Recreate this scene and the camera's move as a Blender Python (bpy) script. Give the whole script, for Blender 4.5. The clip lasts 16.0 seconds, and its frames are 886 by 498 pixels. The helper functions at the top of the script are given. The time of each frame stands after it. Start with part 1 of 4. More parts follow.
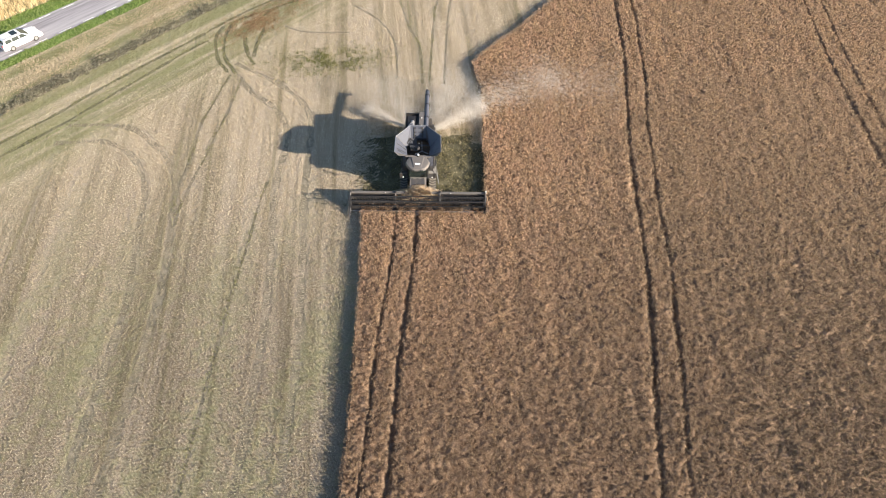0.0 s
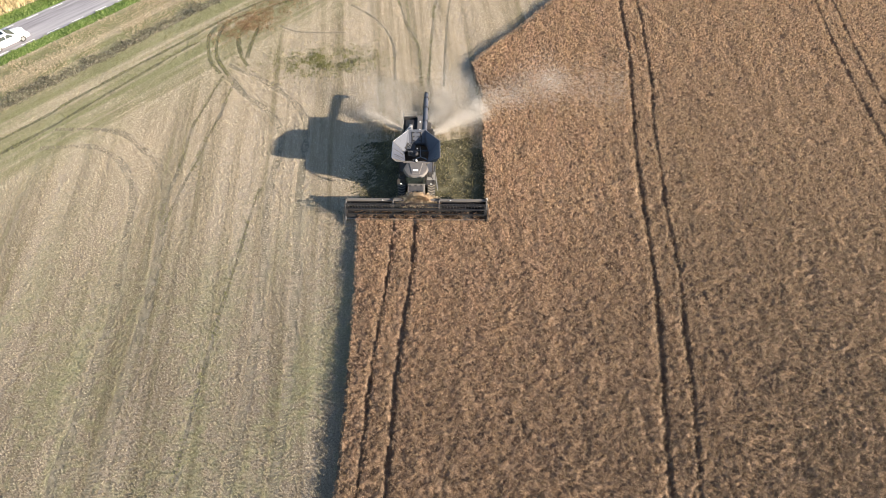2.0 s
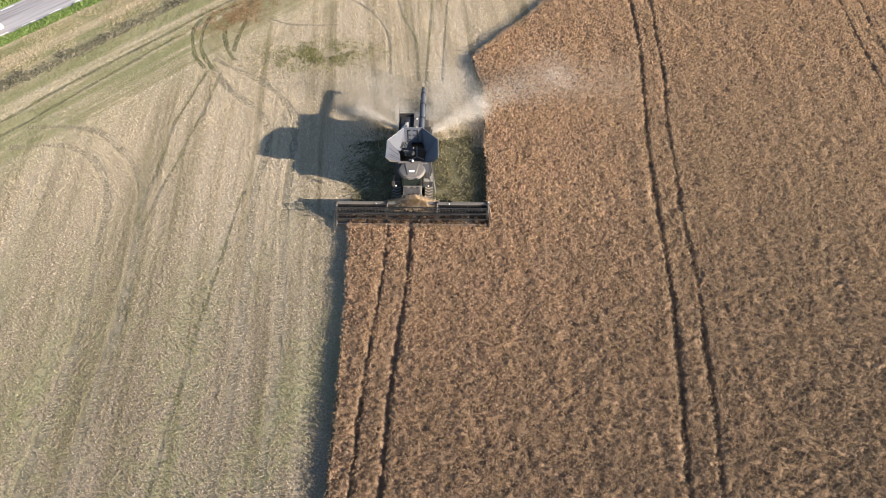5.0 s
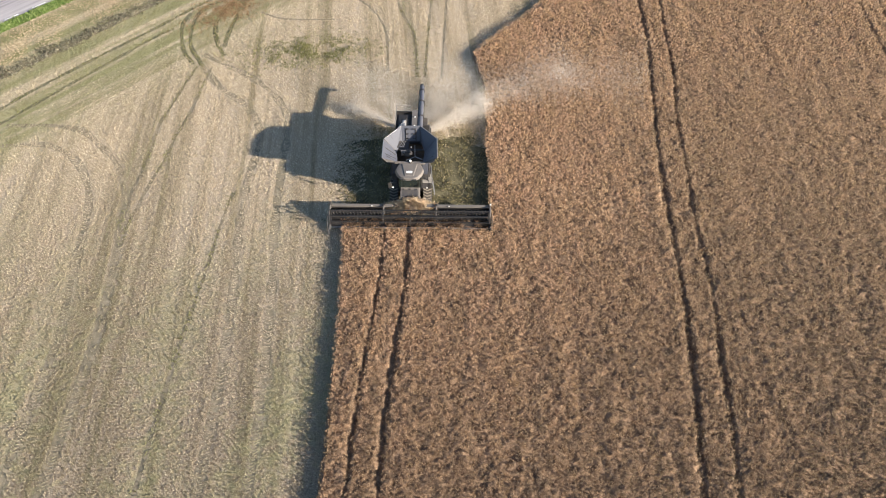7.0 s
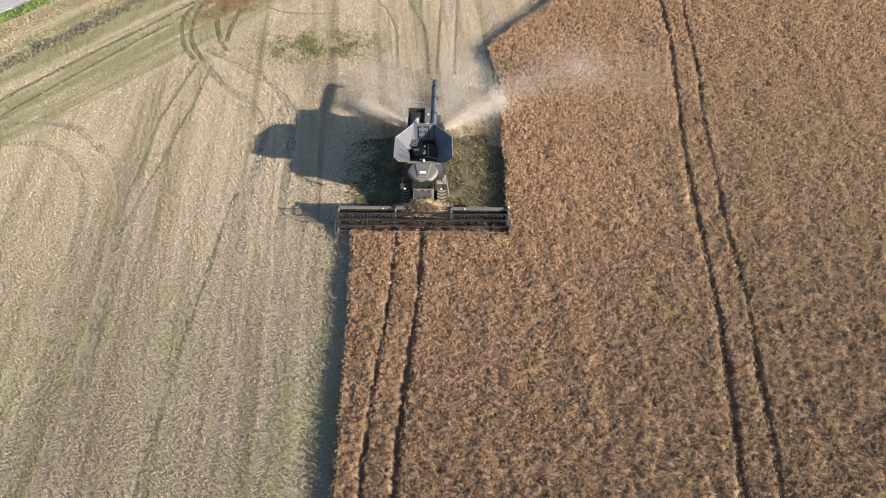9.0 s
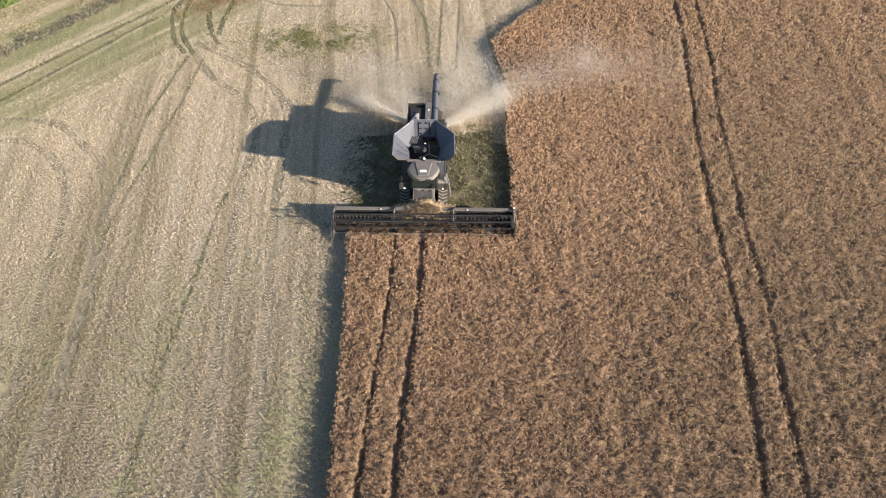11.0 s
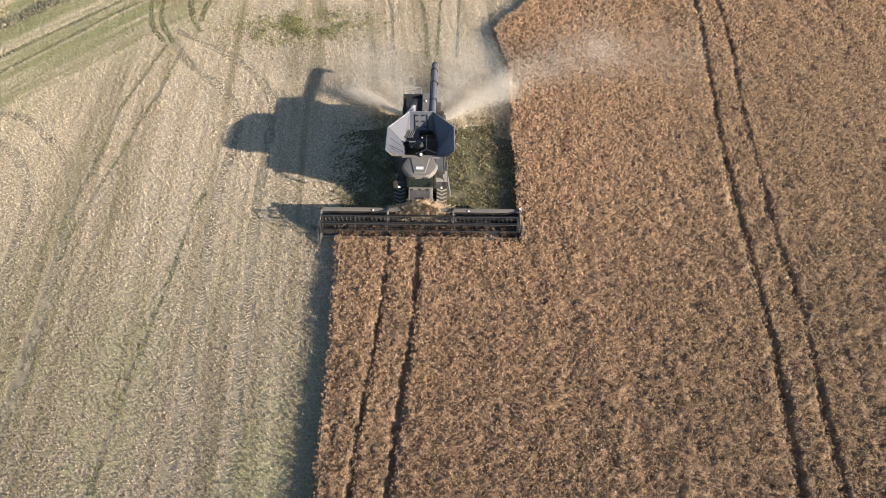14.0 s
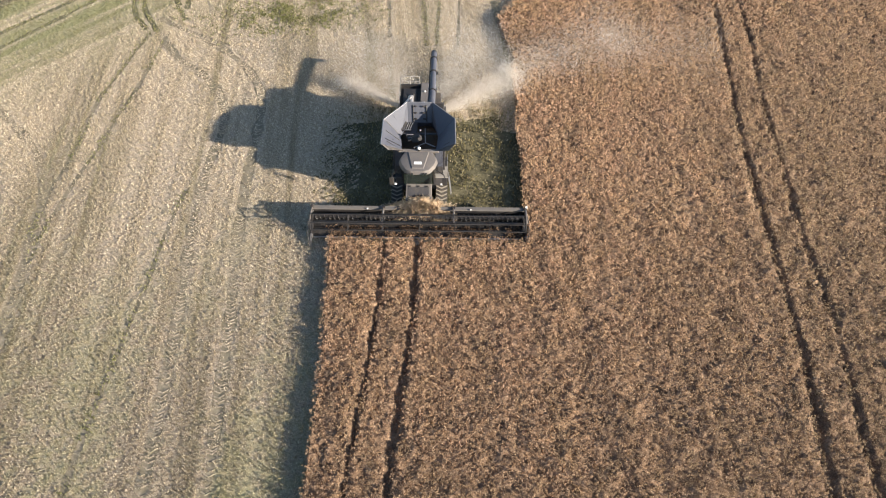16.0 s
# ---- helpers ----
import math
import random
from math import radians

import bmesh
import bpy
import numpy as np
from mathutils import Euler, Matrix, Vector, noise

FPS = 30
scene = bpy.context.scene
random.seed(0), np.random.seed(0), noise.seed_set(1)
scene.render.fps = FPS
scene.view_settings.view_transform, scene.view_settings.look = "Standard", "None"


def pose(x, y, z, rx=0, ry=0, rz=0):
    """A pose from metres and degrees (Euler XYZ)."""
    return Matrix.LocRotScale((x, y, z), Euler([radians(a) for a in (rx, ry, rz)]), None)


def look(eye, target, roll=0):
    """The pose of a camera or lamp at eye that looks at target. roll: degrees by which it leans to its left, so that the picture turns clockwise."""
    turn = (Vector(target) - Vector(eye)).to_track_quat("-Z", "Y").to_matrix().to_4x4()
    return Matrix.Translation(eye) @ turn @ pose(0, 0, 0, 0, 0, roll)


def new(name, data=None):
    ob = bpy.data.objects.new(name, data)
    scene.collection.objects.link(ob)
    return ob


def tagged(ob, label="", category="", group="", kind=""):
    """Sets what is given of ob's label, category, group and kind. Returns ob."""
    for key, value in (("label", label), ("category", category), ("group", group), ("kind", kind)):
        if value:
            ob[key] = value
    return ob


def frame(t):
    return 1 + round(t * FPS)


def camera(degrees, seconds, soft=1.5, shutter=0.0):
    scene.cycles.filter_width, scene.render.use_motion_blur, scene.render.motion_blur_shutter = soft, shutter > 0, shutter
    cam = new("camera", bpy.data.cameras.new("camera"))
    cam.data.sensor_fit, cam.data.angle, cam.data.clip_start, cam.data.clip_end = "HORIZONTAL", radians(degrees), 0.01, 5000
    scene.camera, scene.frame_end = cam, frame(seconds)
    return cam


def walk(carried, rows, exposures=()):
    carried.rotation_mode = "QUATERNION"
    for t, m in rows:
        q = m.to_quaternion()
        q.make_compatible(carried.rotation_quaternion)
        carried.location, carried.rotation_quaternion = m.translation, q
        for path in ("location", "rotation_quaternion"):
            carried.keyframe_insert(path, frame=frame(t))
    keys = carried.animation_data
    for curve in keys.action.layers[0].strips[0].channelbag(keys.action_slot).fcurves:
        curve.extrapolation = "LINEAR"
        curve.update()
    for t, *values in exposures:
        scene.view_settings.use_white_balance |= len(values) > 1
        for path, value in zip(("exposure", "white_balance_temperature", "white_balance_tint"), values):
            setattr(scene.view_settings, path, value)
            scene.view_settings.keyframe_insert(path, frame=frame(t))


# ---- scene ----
cam = camera(62.0, 16.0, soft=1.05)
# seconds, eye x, y, z, yaw, pitch, roll
ROWS = [
    (0.0, 0.00, 0.00, 48.07, 0.00, -48.68, 0.60),
    (0.5, 0.02, 0.65, 47.80, 0.05, -48.77, 0.54),
    (1.0, 0.07, 1.22, 47.58, 0.08, -48.80, 0.51),
    (1.5, 0.12, 1.81, 47.24, 0.09, -48.82, 0.50),
    (2.0, 0.14, 2.43, 46.84, 0.12, -48.85, 0.46),
    (2.5, 0.18, 3.02, 46.41, 0.16, -48.88, 0.45),
    (3.0, 0.23, 3.59, 45.87, 0.18, -48.86, 0.40),
    (3.5, 0.26, 4.21, 45.32, 0.19, -48.87, 0.40),
    (4.0, 0.25, 4.82, 44.77, 0.17, -48.88, 0.42),
    (6.5, 0.38, 7.76, 42.16, 0.18, -48.91, 0.42),
    (7.0, 0.35, 8.35, 41.63, 0.19, -48.91, 0.42),
    (7.5, 0.16, 8.93, 41.08, 0.19, -48.89, 0.44),
    (8.0, -0.11, 9.52, 40.48, 0.23, -48.84, 0.44),
    (8.5, -0.43, 10.12, 39.85, 0.28, -48.79, 0.43),
    (9.0, -0.67, 10.65, 39.30, 0.33, -48.74, 0.41),
    (11.5, -0.72, 13.35, 36.71, 0.47, -48.78, 0.32),
    (12.0, -0.66, 13.94, 36.17, 0.49, -48.80, 0.30),
    (12.5, -0.63, 14.48, 35.64, 0.54, -48.78, 0.27),
    (13.0, -0.59, 15.04, 35.06, 0.57, -48.76, 0.25),
    (13.5, -0.59, 15.61, 34.52, 0.57, -48.79, 0.26),
    (14.0, -0.60, 16.18, 33.96, 0.58, -48.86, 0.26),
    (14.5, -0.61, 16.78, 33.31, 0.59, -48.93, 0.27),
    (15.0, -0.61, 17.35, 32.71, 0.57, -48.94, 0.29),
    (15.5, -0.62, 17.91, 32.13, 0.54, -48.93, 0.32),
    (16.0, -0.66, 18.52, 31.55, 0.51, -48.98, 0.33),
]


def aimed(x, y, z, yaw, pitch, roll):
    a, b = radians(yaw), radians(pitch)
    ahead = Vector((-math.sin(a) * math.cos(b), math.cos(a) * math.cos(b), math.sin(b)))
    return look(Vector((x, y, z)), Vector((x, y, z)) + ahead, roll)


walk(cam, [(t, aimed(*r)) for t, *r in ROWS], exposures=[(0.0, 1.55), (4.0, 1.53), (16.0, 1.47)])

# ---- light: a low, slightly warm sun from the right and behind, clear sky ----
SUN = Vector((2.6, -1.18, 1.0)).normalized()          # towards the sun
ELEV = math.asin(SUN.z)
world = bpy.data.worlds.new("sky")
scene.world = world
world.use_nodes = True
wn, wl = world.node_tree.nodes, world.node_tree.links
sky = wn.new("ShaderNodeTexSky")
sky.sky_type = "NISHITA"
sky.sun_disc = False
sky.sun_elevation = ELEV
sky.sun_rotation = math.atan2(SUN.x, SUN.y)
sky.air_density, sky.dust_density, sky.ozone_density = 1.0, 0.6, 1.8
wn["Background"].inputs["Strength"].default_value = 0.072
wl.new(sky.outputs["Color"], wn["Background"].inputs["Color"])
sun_data = bpy.data.lights.new("sun", "SUN")
sun_data.energy, sun_data.angle, sun_data.color = 5.0, radians(0.6), (1.0, 0.885, 0.75)
sun = new("sun", sun_data)
sun.matrix_world = look(SUN * 300, (0, 0, 0))


# ---- materials ----
def shader(name, rough=0.8, metal=0.0):
    m = bpy.data.materials.new(name)
    m.use_nodes = True
    b = m.node_tree.nodes["Principled BSDF"]
    b.inputs["Roughness"].default_value, b.inputs["Metallic"].default_value = rough, metal
    return m, m.node_tree.nodes, m.node_tree.links, b


def coords(n, l, scale=(1, 1, 1), turn=0.0, source="Object"):
    t, tu, mp = n.new("ShaderNodeTexCoord"), n.new("ShaderNodeMapping"), n.new("ShaderNodeMapping")
    tu.inputs["Rotation"].default_value, mp.inputs["Scale"].default_value = (0, 0, radians(turn)), scale
    l.new(t.outputs[source], tu.inputs["Vector"])
    l.new(tu.outputs["Vector"], mp.inputs["Vector"])
    return mp.outputs["Vector"]


def noisy(n, l, vec, scale, detail=3.0, rough=0.55):
    t = n.new("ShaderNodeTexNoise")
    t.inputs["Scale"].default_value, t.inputs["Detail"].default_value, t.inputs["Roughness"].default_value = scale, detail, rough
    l.new(vec, t.inputs["Vector"])
    return t.outputs["Fac"]


def ramp(n, l, fac, *stops):
    r = n.new("ShaderNodeValToRGB")
    e = r.color_ramp.elements
    while len(e) < len(stops):
        e.new(0.5)
    for k, (p, c) in zip(e, stops):
        k.position, k.color = p, (*c, 1) if len(c) == 3 else c
    l.new(fac, r.inputs["Fac"])
    return r.outputs["Color"]


def grey(a):
    return (a, a, a)


def mix(n, l, fac, a, b, how="MIX"):
    x = n.new("ShaderNodeMix")
    x.data_type, x.blend_type = "RGBA", how
    for s, v in ((x.inputs["Factor"], fac), (x.inputs["A"], a), (x.inputs["B"], b)):
        if hasattr(v, "is_output"):
            l.new(v, s)
        elif isinstance(v, tuple):
            s.default_value = (*v, 1)
        else:
            s.default_value = v
    return x.outputs["Result"]


def bump(n, l, b, height, strength, distance):
    u = n.new("ShaderNodeBump")
    u.inputs["Strength"].default_value, u.inputs["Distance"].default_value = strength, distance
    l.new(height, u.inputs["Height"])
    l.new(u.outputs["Normal"], b.inputs["Normal"])


def island(n):
    return n.new("ShaderNodeNewGeometry").outputs["Random Per Island"]


def plain(name, colour, rough=0.5, metal=0.0, dust=0.25, dust_colour=(0.30, 0.24, 0.16)):
    """Paint, rubber or steel under a film of field dust."""
    m, n, l, b = shader(name, rough, metal)
    v = coords(n, l)
    big, fine = noisy(n, l, v, 1.3, 4), noisy(n, l, v, 14, 3)
    both = mix(n, l, 0.5, big, fine)
    f = ramp(n, l, both, (0.42, grey(0)), (0.68, grey(dust)))
    l.new(mix(n, l, f, colour, dust_colour), b.inputs["Base Color"])
    l.new(ramp(n, l, both, (0.3, grey(rough)), (0.7, grey(min(1, rough + 0.3)))), b.inputs["Roughness"])
    bump(n, l, b, fine, 0.08, 0.01)
    return m


ROAD_TURN = 50.0                      # the road's direction, degrees from x


def leafy(n, l, b, colour, share):
    """Lets some light through thin stalks and leaves."""
    tr, mx = n.new("ShaderNodeBsdfTranslucent"), n.new("ShaderNodeMixShader")
    l.new(colour, tr.inputs["Color"])
    mx.inputs["Fac"].default_value = share
    l.new(b.outputs["BSDF"], mx.inputs[1])
    l.new(tr.outputs["BSDF"], mx.inputs[2])
    l.new(mx.outputs["Shader"], n["Material Output"].inputs["Surface"])


def stubble_material():
    m, n, l, b = shader("stubble_ground", 0.95)
    v = coords(n, l)
    fine = noisy(n, l, v, 11, 4, 0.8)
    straw = ramp(n, l, fine, (0.30, (0.20, 0.162, 0.117)), (0.48, (0.38, 0.315, 0.235)), (0.70, (0.60, 0.51, 0.39)))
    l.new(field_tone(n, l, v, straw, fine), b.inputs["Base Color"])
    bump(n, l, b, fine, 0.4, 0.05)
    return m


def field_tone(n, l, v, straw, fine):
    """Lighter and darker swaths, weeds and the greener headland by the road."""
    swath = mix(n, l, 0.35, noisy(n, l, coords(n, l, (1.0, 0.012, 1), -5.5), 0.6, 2), noisy(n, l, coords(n, l, (1.0, 0.03, 1), -5.5), 2.2, 2))
    along = mix(n, l, 0.4, noisy(n, l, coords(n, l, (0.015, 1.0, 1), -ROAD_TURN), 0.55, 2), noisy(n, l, coords(n, l, (0.04, 1.0, 1), -ROAD_TURN), 1.8, 2))
    mid, big = noisy(n, l, v, 1.6, 6, 0.7), noisy(n, l, v, 0.10, 3)
    head, h = n.new("ShaderNodeSeparateXYZ"), n.new("ShaderNodeMapRange")
    l.new(coords(n, l, (1, 1, 1), -ROAD_TURN), head.inputs["Vector"])
    h.inputs["From Min"].default_value, h.inputs["From Max"].default_value = 59.0, 66.5
    l.new(head.outputs["Y"], h.inputs["Value"])
    streak = mix(n, l, h.outputs["Result"], swath, along)
    tone = mix(n, l, ramp(n, l, streak, (0.40, grey(1.0)), (0.47, grey(0.45)), (0.54, grey(0.0))), straw, (0.68, 0.665, 0.62), "MULTIPLY")
    weeds = mix(n, l, 0.7, mix(n, l, 0.5, mid, big), streak)
    green = mix(n, l, h.outputs["Result"], ramp(n, l, weeds, (0.37, grey(0.5)), (0.44, grey(0.1)), (0.49, grey(0))), ramp(n, l, weeds, (0.43, grey(1.0)), (0.49, grey(0.72)), (0.55, grey(0.15))))
    near = n.new("ShaderNodeMapRange")          # the older passes have more weeds come through
    xyz = n.new("ShaderNodeSeparateXYZ")
    l.new(v, xyz.inputs["Vector"])
    near.inputs["From Min"].default_value, near.inputs["From Max"].default_value = 56.0, 30.0
    l.new(xyz.outputs["Y"], near.inputs["Value"])
    patchy = mix(n, l, 0.5, noisy(n, l, coords(n, l, (1.0, 0.22, 1), 8), 0.22, 3), noisy(n, l, v, 1.1, 5, 0.7))
    through_ = mix(n, l, near.outputs["Result"], (0.0, 0.0, 0.0), ramp(n, l, patchy, (0.46, grey(0.0)), (0.55, grey(0.45)), (0.63, grey(0.75))))
    green = mix(n, l, 1.0, green, through_, "LIGHTEN")
    # near stubble also dimmed: its weaker returned light is put into the tone
    tone = mix(n, l, near.outputs["Result"], tone, (0.70, 0.69, 0.68), "MULTIPLY")
    tuft = noisy(n, l, coords(n, l, (1.0, 1.7, 1.0), 24), 4.8, 3, 0.65)       # bleached tufts; dark gaps paint their shade, drawn out along the sun's direction
    tone = mix(n, l, 1.0, tone, ramp(n, l, tuft, (0.36, (0.66, 0.64, 0.60)), (0.50, (0.97, 0.965, 0.96)), (0.64, (1.14, 1.15, 1.16))), "MULTIPLY")
    return mix(n, l, green, tone, ramp(n, l, fine, (0.2, (0.15, 0.15, 0.062)), (0.8, (0.38, 0.365, 0.205))))


def straw_material():
    m, n, l, b = shader("straw_stalks", 0.75)
    c = ramp(n, l, island(n), (0.0, (0.32, 0.265, 0.18)), (0.3, (0.58, 0.49, 0.35)), (0.7, (0.75, 0.65, 0.485)), (1.0, (0.86, 0.765, 0.60)))
    c = field_tone(n, l, coords(n, l), c, island(n))
    l.new(c, b.inputs["Base Color"])
    leafy(n, l, b, c, 0.42)
    return m


def crop_material():
    m, n, l, b = shader("ripe_crop", 0.8)
    v = coords(n, l)
    big = mix(n, l, 0.5, noisy(n, l, coords(n, l, (1.0, 0.06, 1)), 0.5, 2), noisy(n, l, v, 0.12, 3))
    clump = noisy(n, l, v, 2.6, 4)
    c = ramp(n, l, island(n), (0.0, (0.60, 0.385, 0.255)), (0.3, (0.68, 0.452, 0.305)), (0.7, (0.78, 0.54, 0.37)), (1.0, (0.85, 0.61, 0.43)))
    patch_ = mix(n, l, 0.6, noisy(n, l, v, 0.9, 3), noisy(n, l, coords(n, l, (1.0, 0.2, 1)), 1.1, 2))
    c = mix(n, l, ramp(n, l, patch_, (0.40, grey(0.0)), (0.60, grey(0.8))), c, (0.98, 1.03, 0.90), "MULTIPLY")
    c = mix(n, l, ramp(n, l, noisy(n, l, coords(n, l, (1.0, 0.45, 1), 4), 0.75, 4), (0.30, grey(0.85)), (0.40, grey(0.0))), c, (0.60, 0.63, 0.63), "MULTIPLY")
    c = mix(n, l, ramp(n, l, clump, (0.34, grey(0.55)), (0.52, grey(0.0))), c, (0.42, 0.283, 0.192))
    # greyer and darker towards the far side of the field
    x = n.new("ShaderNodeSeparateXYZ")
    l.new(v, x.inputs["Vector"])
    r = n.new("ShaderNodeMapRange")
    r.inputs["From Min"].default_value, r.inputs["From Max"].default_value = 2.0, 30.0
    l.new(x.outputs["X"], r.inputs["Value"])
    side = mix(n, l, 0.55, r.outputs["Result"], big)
    # eased with distance: the far crop's brighter light is put into its colour
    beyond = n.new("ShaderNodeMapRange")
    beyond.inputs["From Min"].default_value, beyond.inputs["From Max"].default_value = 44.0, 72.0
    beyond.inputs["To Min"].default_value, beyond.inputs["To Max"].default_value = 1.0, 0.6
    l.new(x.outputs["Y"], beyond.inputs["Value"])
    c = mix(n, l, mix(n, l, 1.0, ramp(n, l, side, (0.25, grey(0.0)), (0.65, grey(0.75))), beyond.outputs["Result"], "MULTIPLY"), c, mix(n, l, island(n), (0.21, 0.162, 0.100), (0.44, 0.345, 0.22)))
    near = n.new("ShaderNodeMapRange")         # near rows send back less light; that dimming is put into the colour
    near.inputs["From Min"].default_value, near.inputs["From Max"].default_value = 50.0, 26.0
    l.new(x.outputs["Y"], near.inputs["Value"])
    c = mix(n, l, near.outputs["Result"], c, (0.53, 0.53, 0.515), "MULTIPLY")
    tuft = noisy(n, l, v, 5.0, 3, 0.6)          # single heads are paler or browner than their neighbours
    c = mix(n, l, 1.0, c, ramp(n, l, tuft, (0.36, (0.60, 0.575, 0.54)), (0.50, (0.94, 0.93, 0.92)), (0.64, (1.16, 1.17, 1.17))), "MULTIPLY")
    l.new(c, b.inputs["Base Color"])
    leafy(n, l, b, c, 0.55)
    return m


def blend_of(name, rough, stops, scale, relief=0.3, deep=0.03, spread=(1, 1, 1), turn=0.0):
    m, n, l, b = shader(name, rough)
    v = coords(n, l, spread, turn)
    f = mix(n, l, 0.45, noisy(n, l, v, scale, 5, 0.65), noisy(n, l, v, scale * 0.12, 3))
    l.new(ramp(n, l, f, *stops), b.inputs["Base Color"])
    bump(n, l, b, f, relief, deep)
    return m


def stalks_of(name, *stops):
    m, n, l, b = shader(name, 0.8)
    c = ramp(n, l, island(n), *stops)
    l.new(c, b.inputs["Base Color"])
    leafy(n, l, b, c, 0.35)
    return m


STUBBLE, STRAW, CROP = stubble_material(), straw_material(), crop_material()
RUT = blend_of("pressed_track", 0.9, [(0.3, (0.06, 0.056, 0.030)), (0.5, (0.125, 0.115, 0.065)), (0.7, (0.27, 0.24, 0.15))], 5)
FAINT = blend_of("faint_track", 0.9, [(0.3, (0.10, 0.088, 0.058)), (0.5, (0.19, 0.163, 0.112)), (0.7, (0.33, 0.28, 0.205))], 5)
SPRAY = stalks_of("loose_chaff", (0.0, (0.56, 0.43, 0.29)), (0.6, (0.76, 0.61, 0.44)), (1.0, (0.88, 0.75, 0.57)))
# lower growth; its dark browns paint the shade in gaps between heads
SHADED_UNDER = blend_of("crop_undergrowth", 0.9, [(0.34, (0.075, 0.047, 0.028)), (0.48, (0.18, 0.115, 0.069)), (0.62, (0.36, 0.238, 0.148))], 16, 0.9, 0.1)
SOIL = blend_of("bare_soil", 0.95, [(0.3, (0.12, 0.09, 0.062)), (0.7, (0.30, 0.225, 0.155))], 5, 0.6, 0.05)
ASPHALT = blend_of("worn_asphalt", 0.85, [(0.36, (0.19, 0.175, 0.182)), (0.48, (0.32, 0.30, 0.31)), (0.66, (0.43, 0.405, 0.41))], 2.6, 0.1, 0.004, (0.05, 1.0, 1), -ROAD_TURN)
LINE = blend_of("road_paint", 0.7, [(0.3, (0.62, 0.62, 0.60)), (0.6, (0.82, 0.82, 0.80))], 9, 0.1, 0.002)
GRASS = stalks_of("verge_grass", (0.0, (0.10, 0.145, 0.03)), (0.5, (0.20, 0.29, 0.075)), (1.0, (0.38, 0.44, 0.17)))
TURF = blend_of("verge_turf", 0.95, [(0.3, (0.07, 0.11, 0.02)), (0.55, (0.16, 0.25, 0.05)), (0.75, (0.30, 0.34, 0.12))], 5, 0.6, 0.05)
DRY = stalks_of("dry_grass", (0.0, (0.33, 0.26, 0.165)), (0.5, (0.58, 0.475, 0.33)), (1.0, (0.80, 0.68, 0.50)))
GREY_WEED = stalks_of("grey_weeds", (0.0, (0.09, 0.085, 0.06)), (0.6, (0.21, 0.195, 0.14)), (1.0, (0.44, 0.40, 0.29)))
RUST_WEED = stalks_of("rusty_weeds", (0.0, (0.17, 0.10, 0.05)), (0.6, (0.36, 0.235, 0.13)), (1.0, (0.56, 0.43, 0.27)))
# cut ground and stalks: own olive green, darkened to deepen the machine's shadow
FRESH = blend_of("fresh_cut_ground", 0.95, [(0.32, (0.035, 0.033, 0.018)), (0.5, (0.085, 0.077, 0.040)), (0.7, (0.20, 0.175, 0.10))], 7, 0.7, 0.05)
FRESH_STALKS = stalks_of("fresh_stubble", (0.0, (0.08, 0.074, 0.032)), (0.5, (0.20, 0.178, 0.078)), (1.0, (0.44, 0.37, 0.19)))
OLIVE = stalks_of("olive_weeds", (0.0, (0.10, 0.105, 0.035)), (0.5, (0.22, 0.22, 0.08)), (1.0, (0.42, 0.39, 0.19)))
GOLD = stalks_of("yellow_grain", (0.0, (0.50, 0.385, 0.20)), (0.5, (0.68, 0.54, 0.31)), (1.0, (0.82, 0.69, 0.44)))


# ---- the lie of the land, in numbers ----
CROP_H = 0.98
HX = -2.35                            # the harvester's middle line
HEADER_Y = 46.28                      # where the crop stands up to, under the reel


def left_edge(y):
    return -6.85 - 0.75 * np.clip((y - 35.0) / 11.5, 0, 1) ** 1.3 + 0.06 * np.sin(y * 0.31) + 0.04 * np.sin(y * 1.3 + 1)


def rut_lines(y):
    """The four wheel ruts of two tramlines in the crop, and two of a third one."""
    a = -4.15 + (y - 46.0) * 0.055 + 0.10 * np.sin(y * 0.35)
    b = 17.45 + (y - 45.0) * 0.095 - 0.012 * np.clip(y - 60.0, 0, 99) + 0.22 * np.sin(y * 0.19 + 0.6)
    c = 41.9 + (y - 50.0) * 0.055 + 0.25 * np.sin(y * 0.16)
    wave = [0.035 * np.sin(y * (1.7 + 0.3 * k) + k) + 0.03 * np.sin(y * (4.1 + 0.5 * k) + 2 * k) for k in range(6)]
    return [line + w for line, w in zip((a, a + 1.85, b, b + 2.0 + 0.1 * np.sin(y * 0.5), c, c + 2.1), wave)]


RUT_DEPTH = (0.6, 1.0, 1.0, 0.75, 0.9, 0.75)      # some ruts have grown over more than others


def to_rut(x, y):
    """How far a place lies from the nearest rut; farther from the overgrown ones."""
    return np.min([np.abs(x - r) / d for r, d in zip(rut_lines(y), RUT_DEPTH)], 0)


def road_frame(x, y):
    """Along the road, and away from its near edge (towards the far side)."""
    c, s = math.cos(radians(ROAD_TURN)), math.sin(radians(ROAD_TURN))
    return (x + 46.8) * c + (y - 72.1) * s, -(x + 46.8) * s + (y - 72.1) * c


def road_place(along, off, z=0.0):
    c, s = math.cos(radians(ROAD_TURN)), math.sin(radians(ROAD_TURN))
    return (-46.8 + along * c - off * s, 72.1 + along * s + off * c, z)


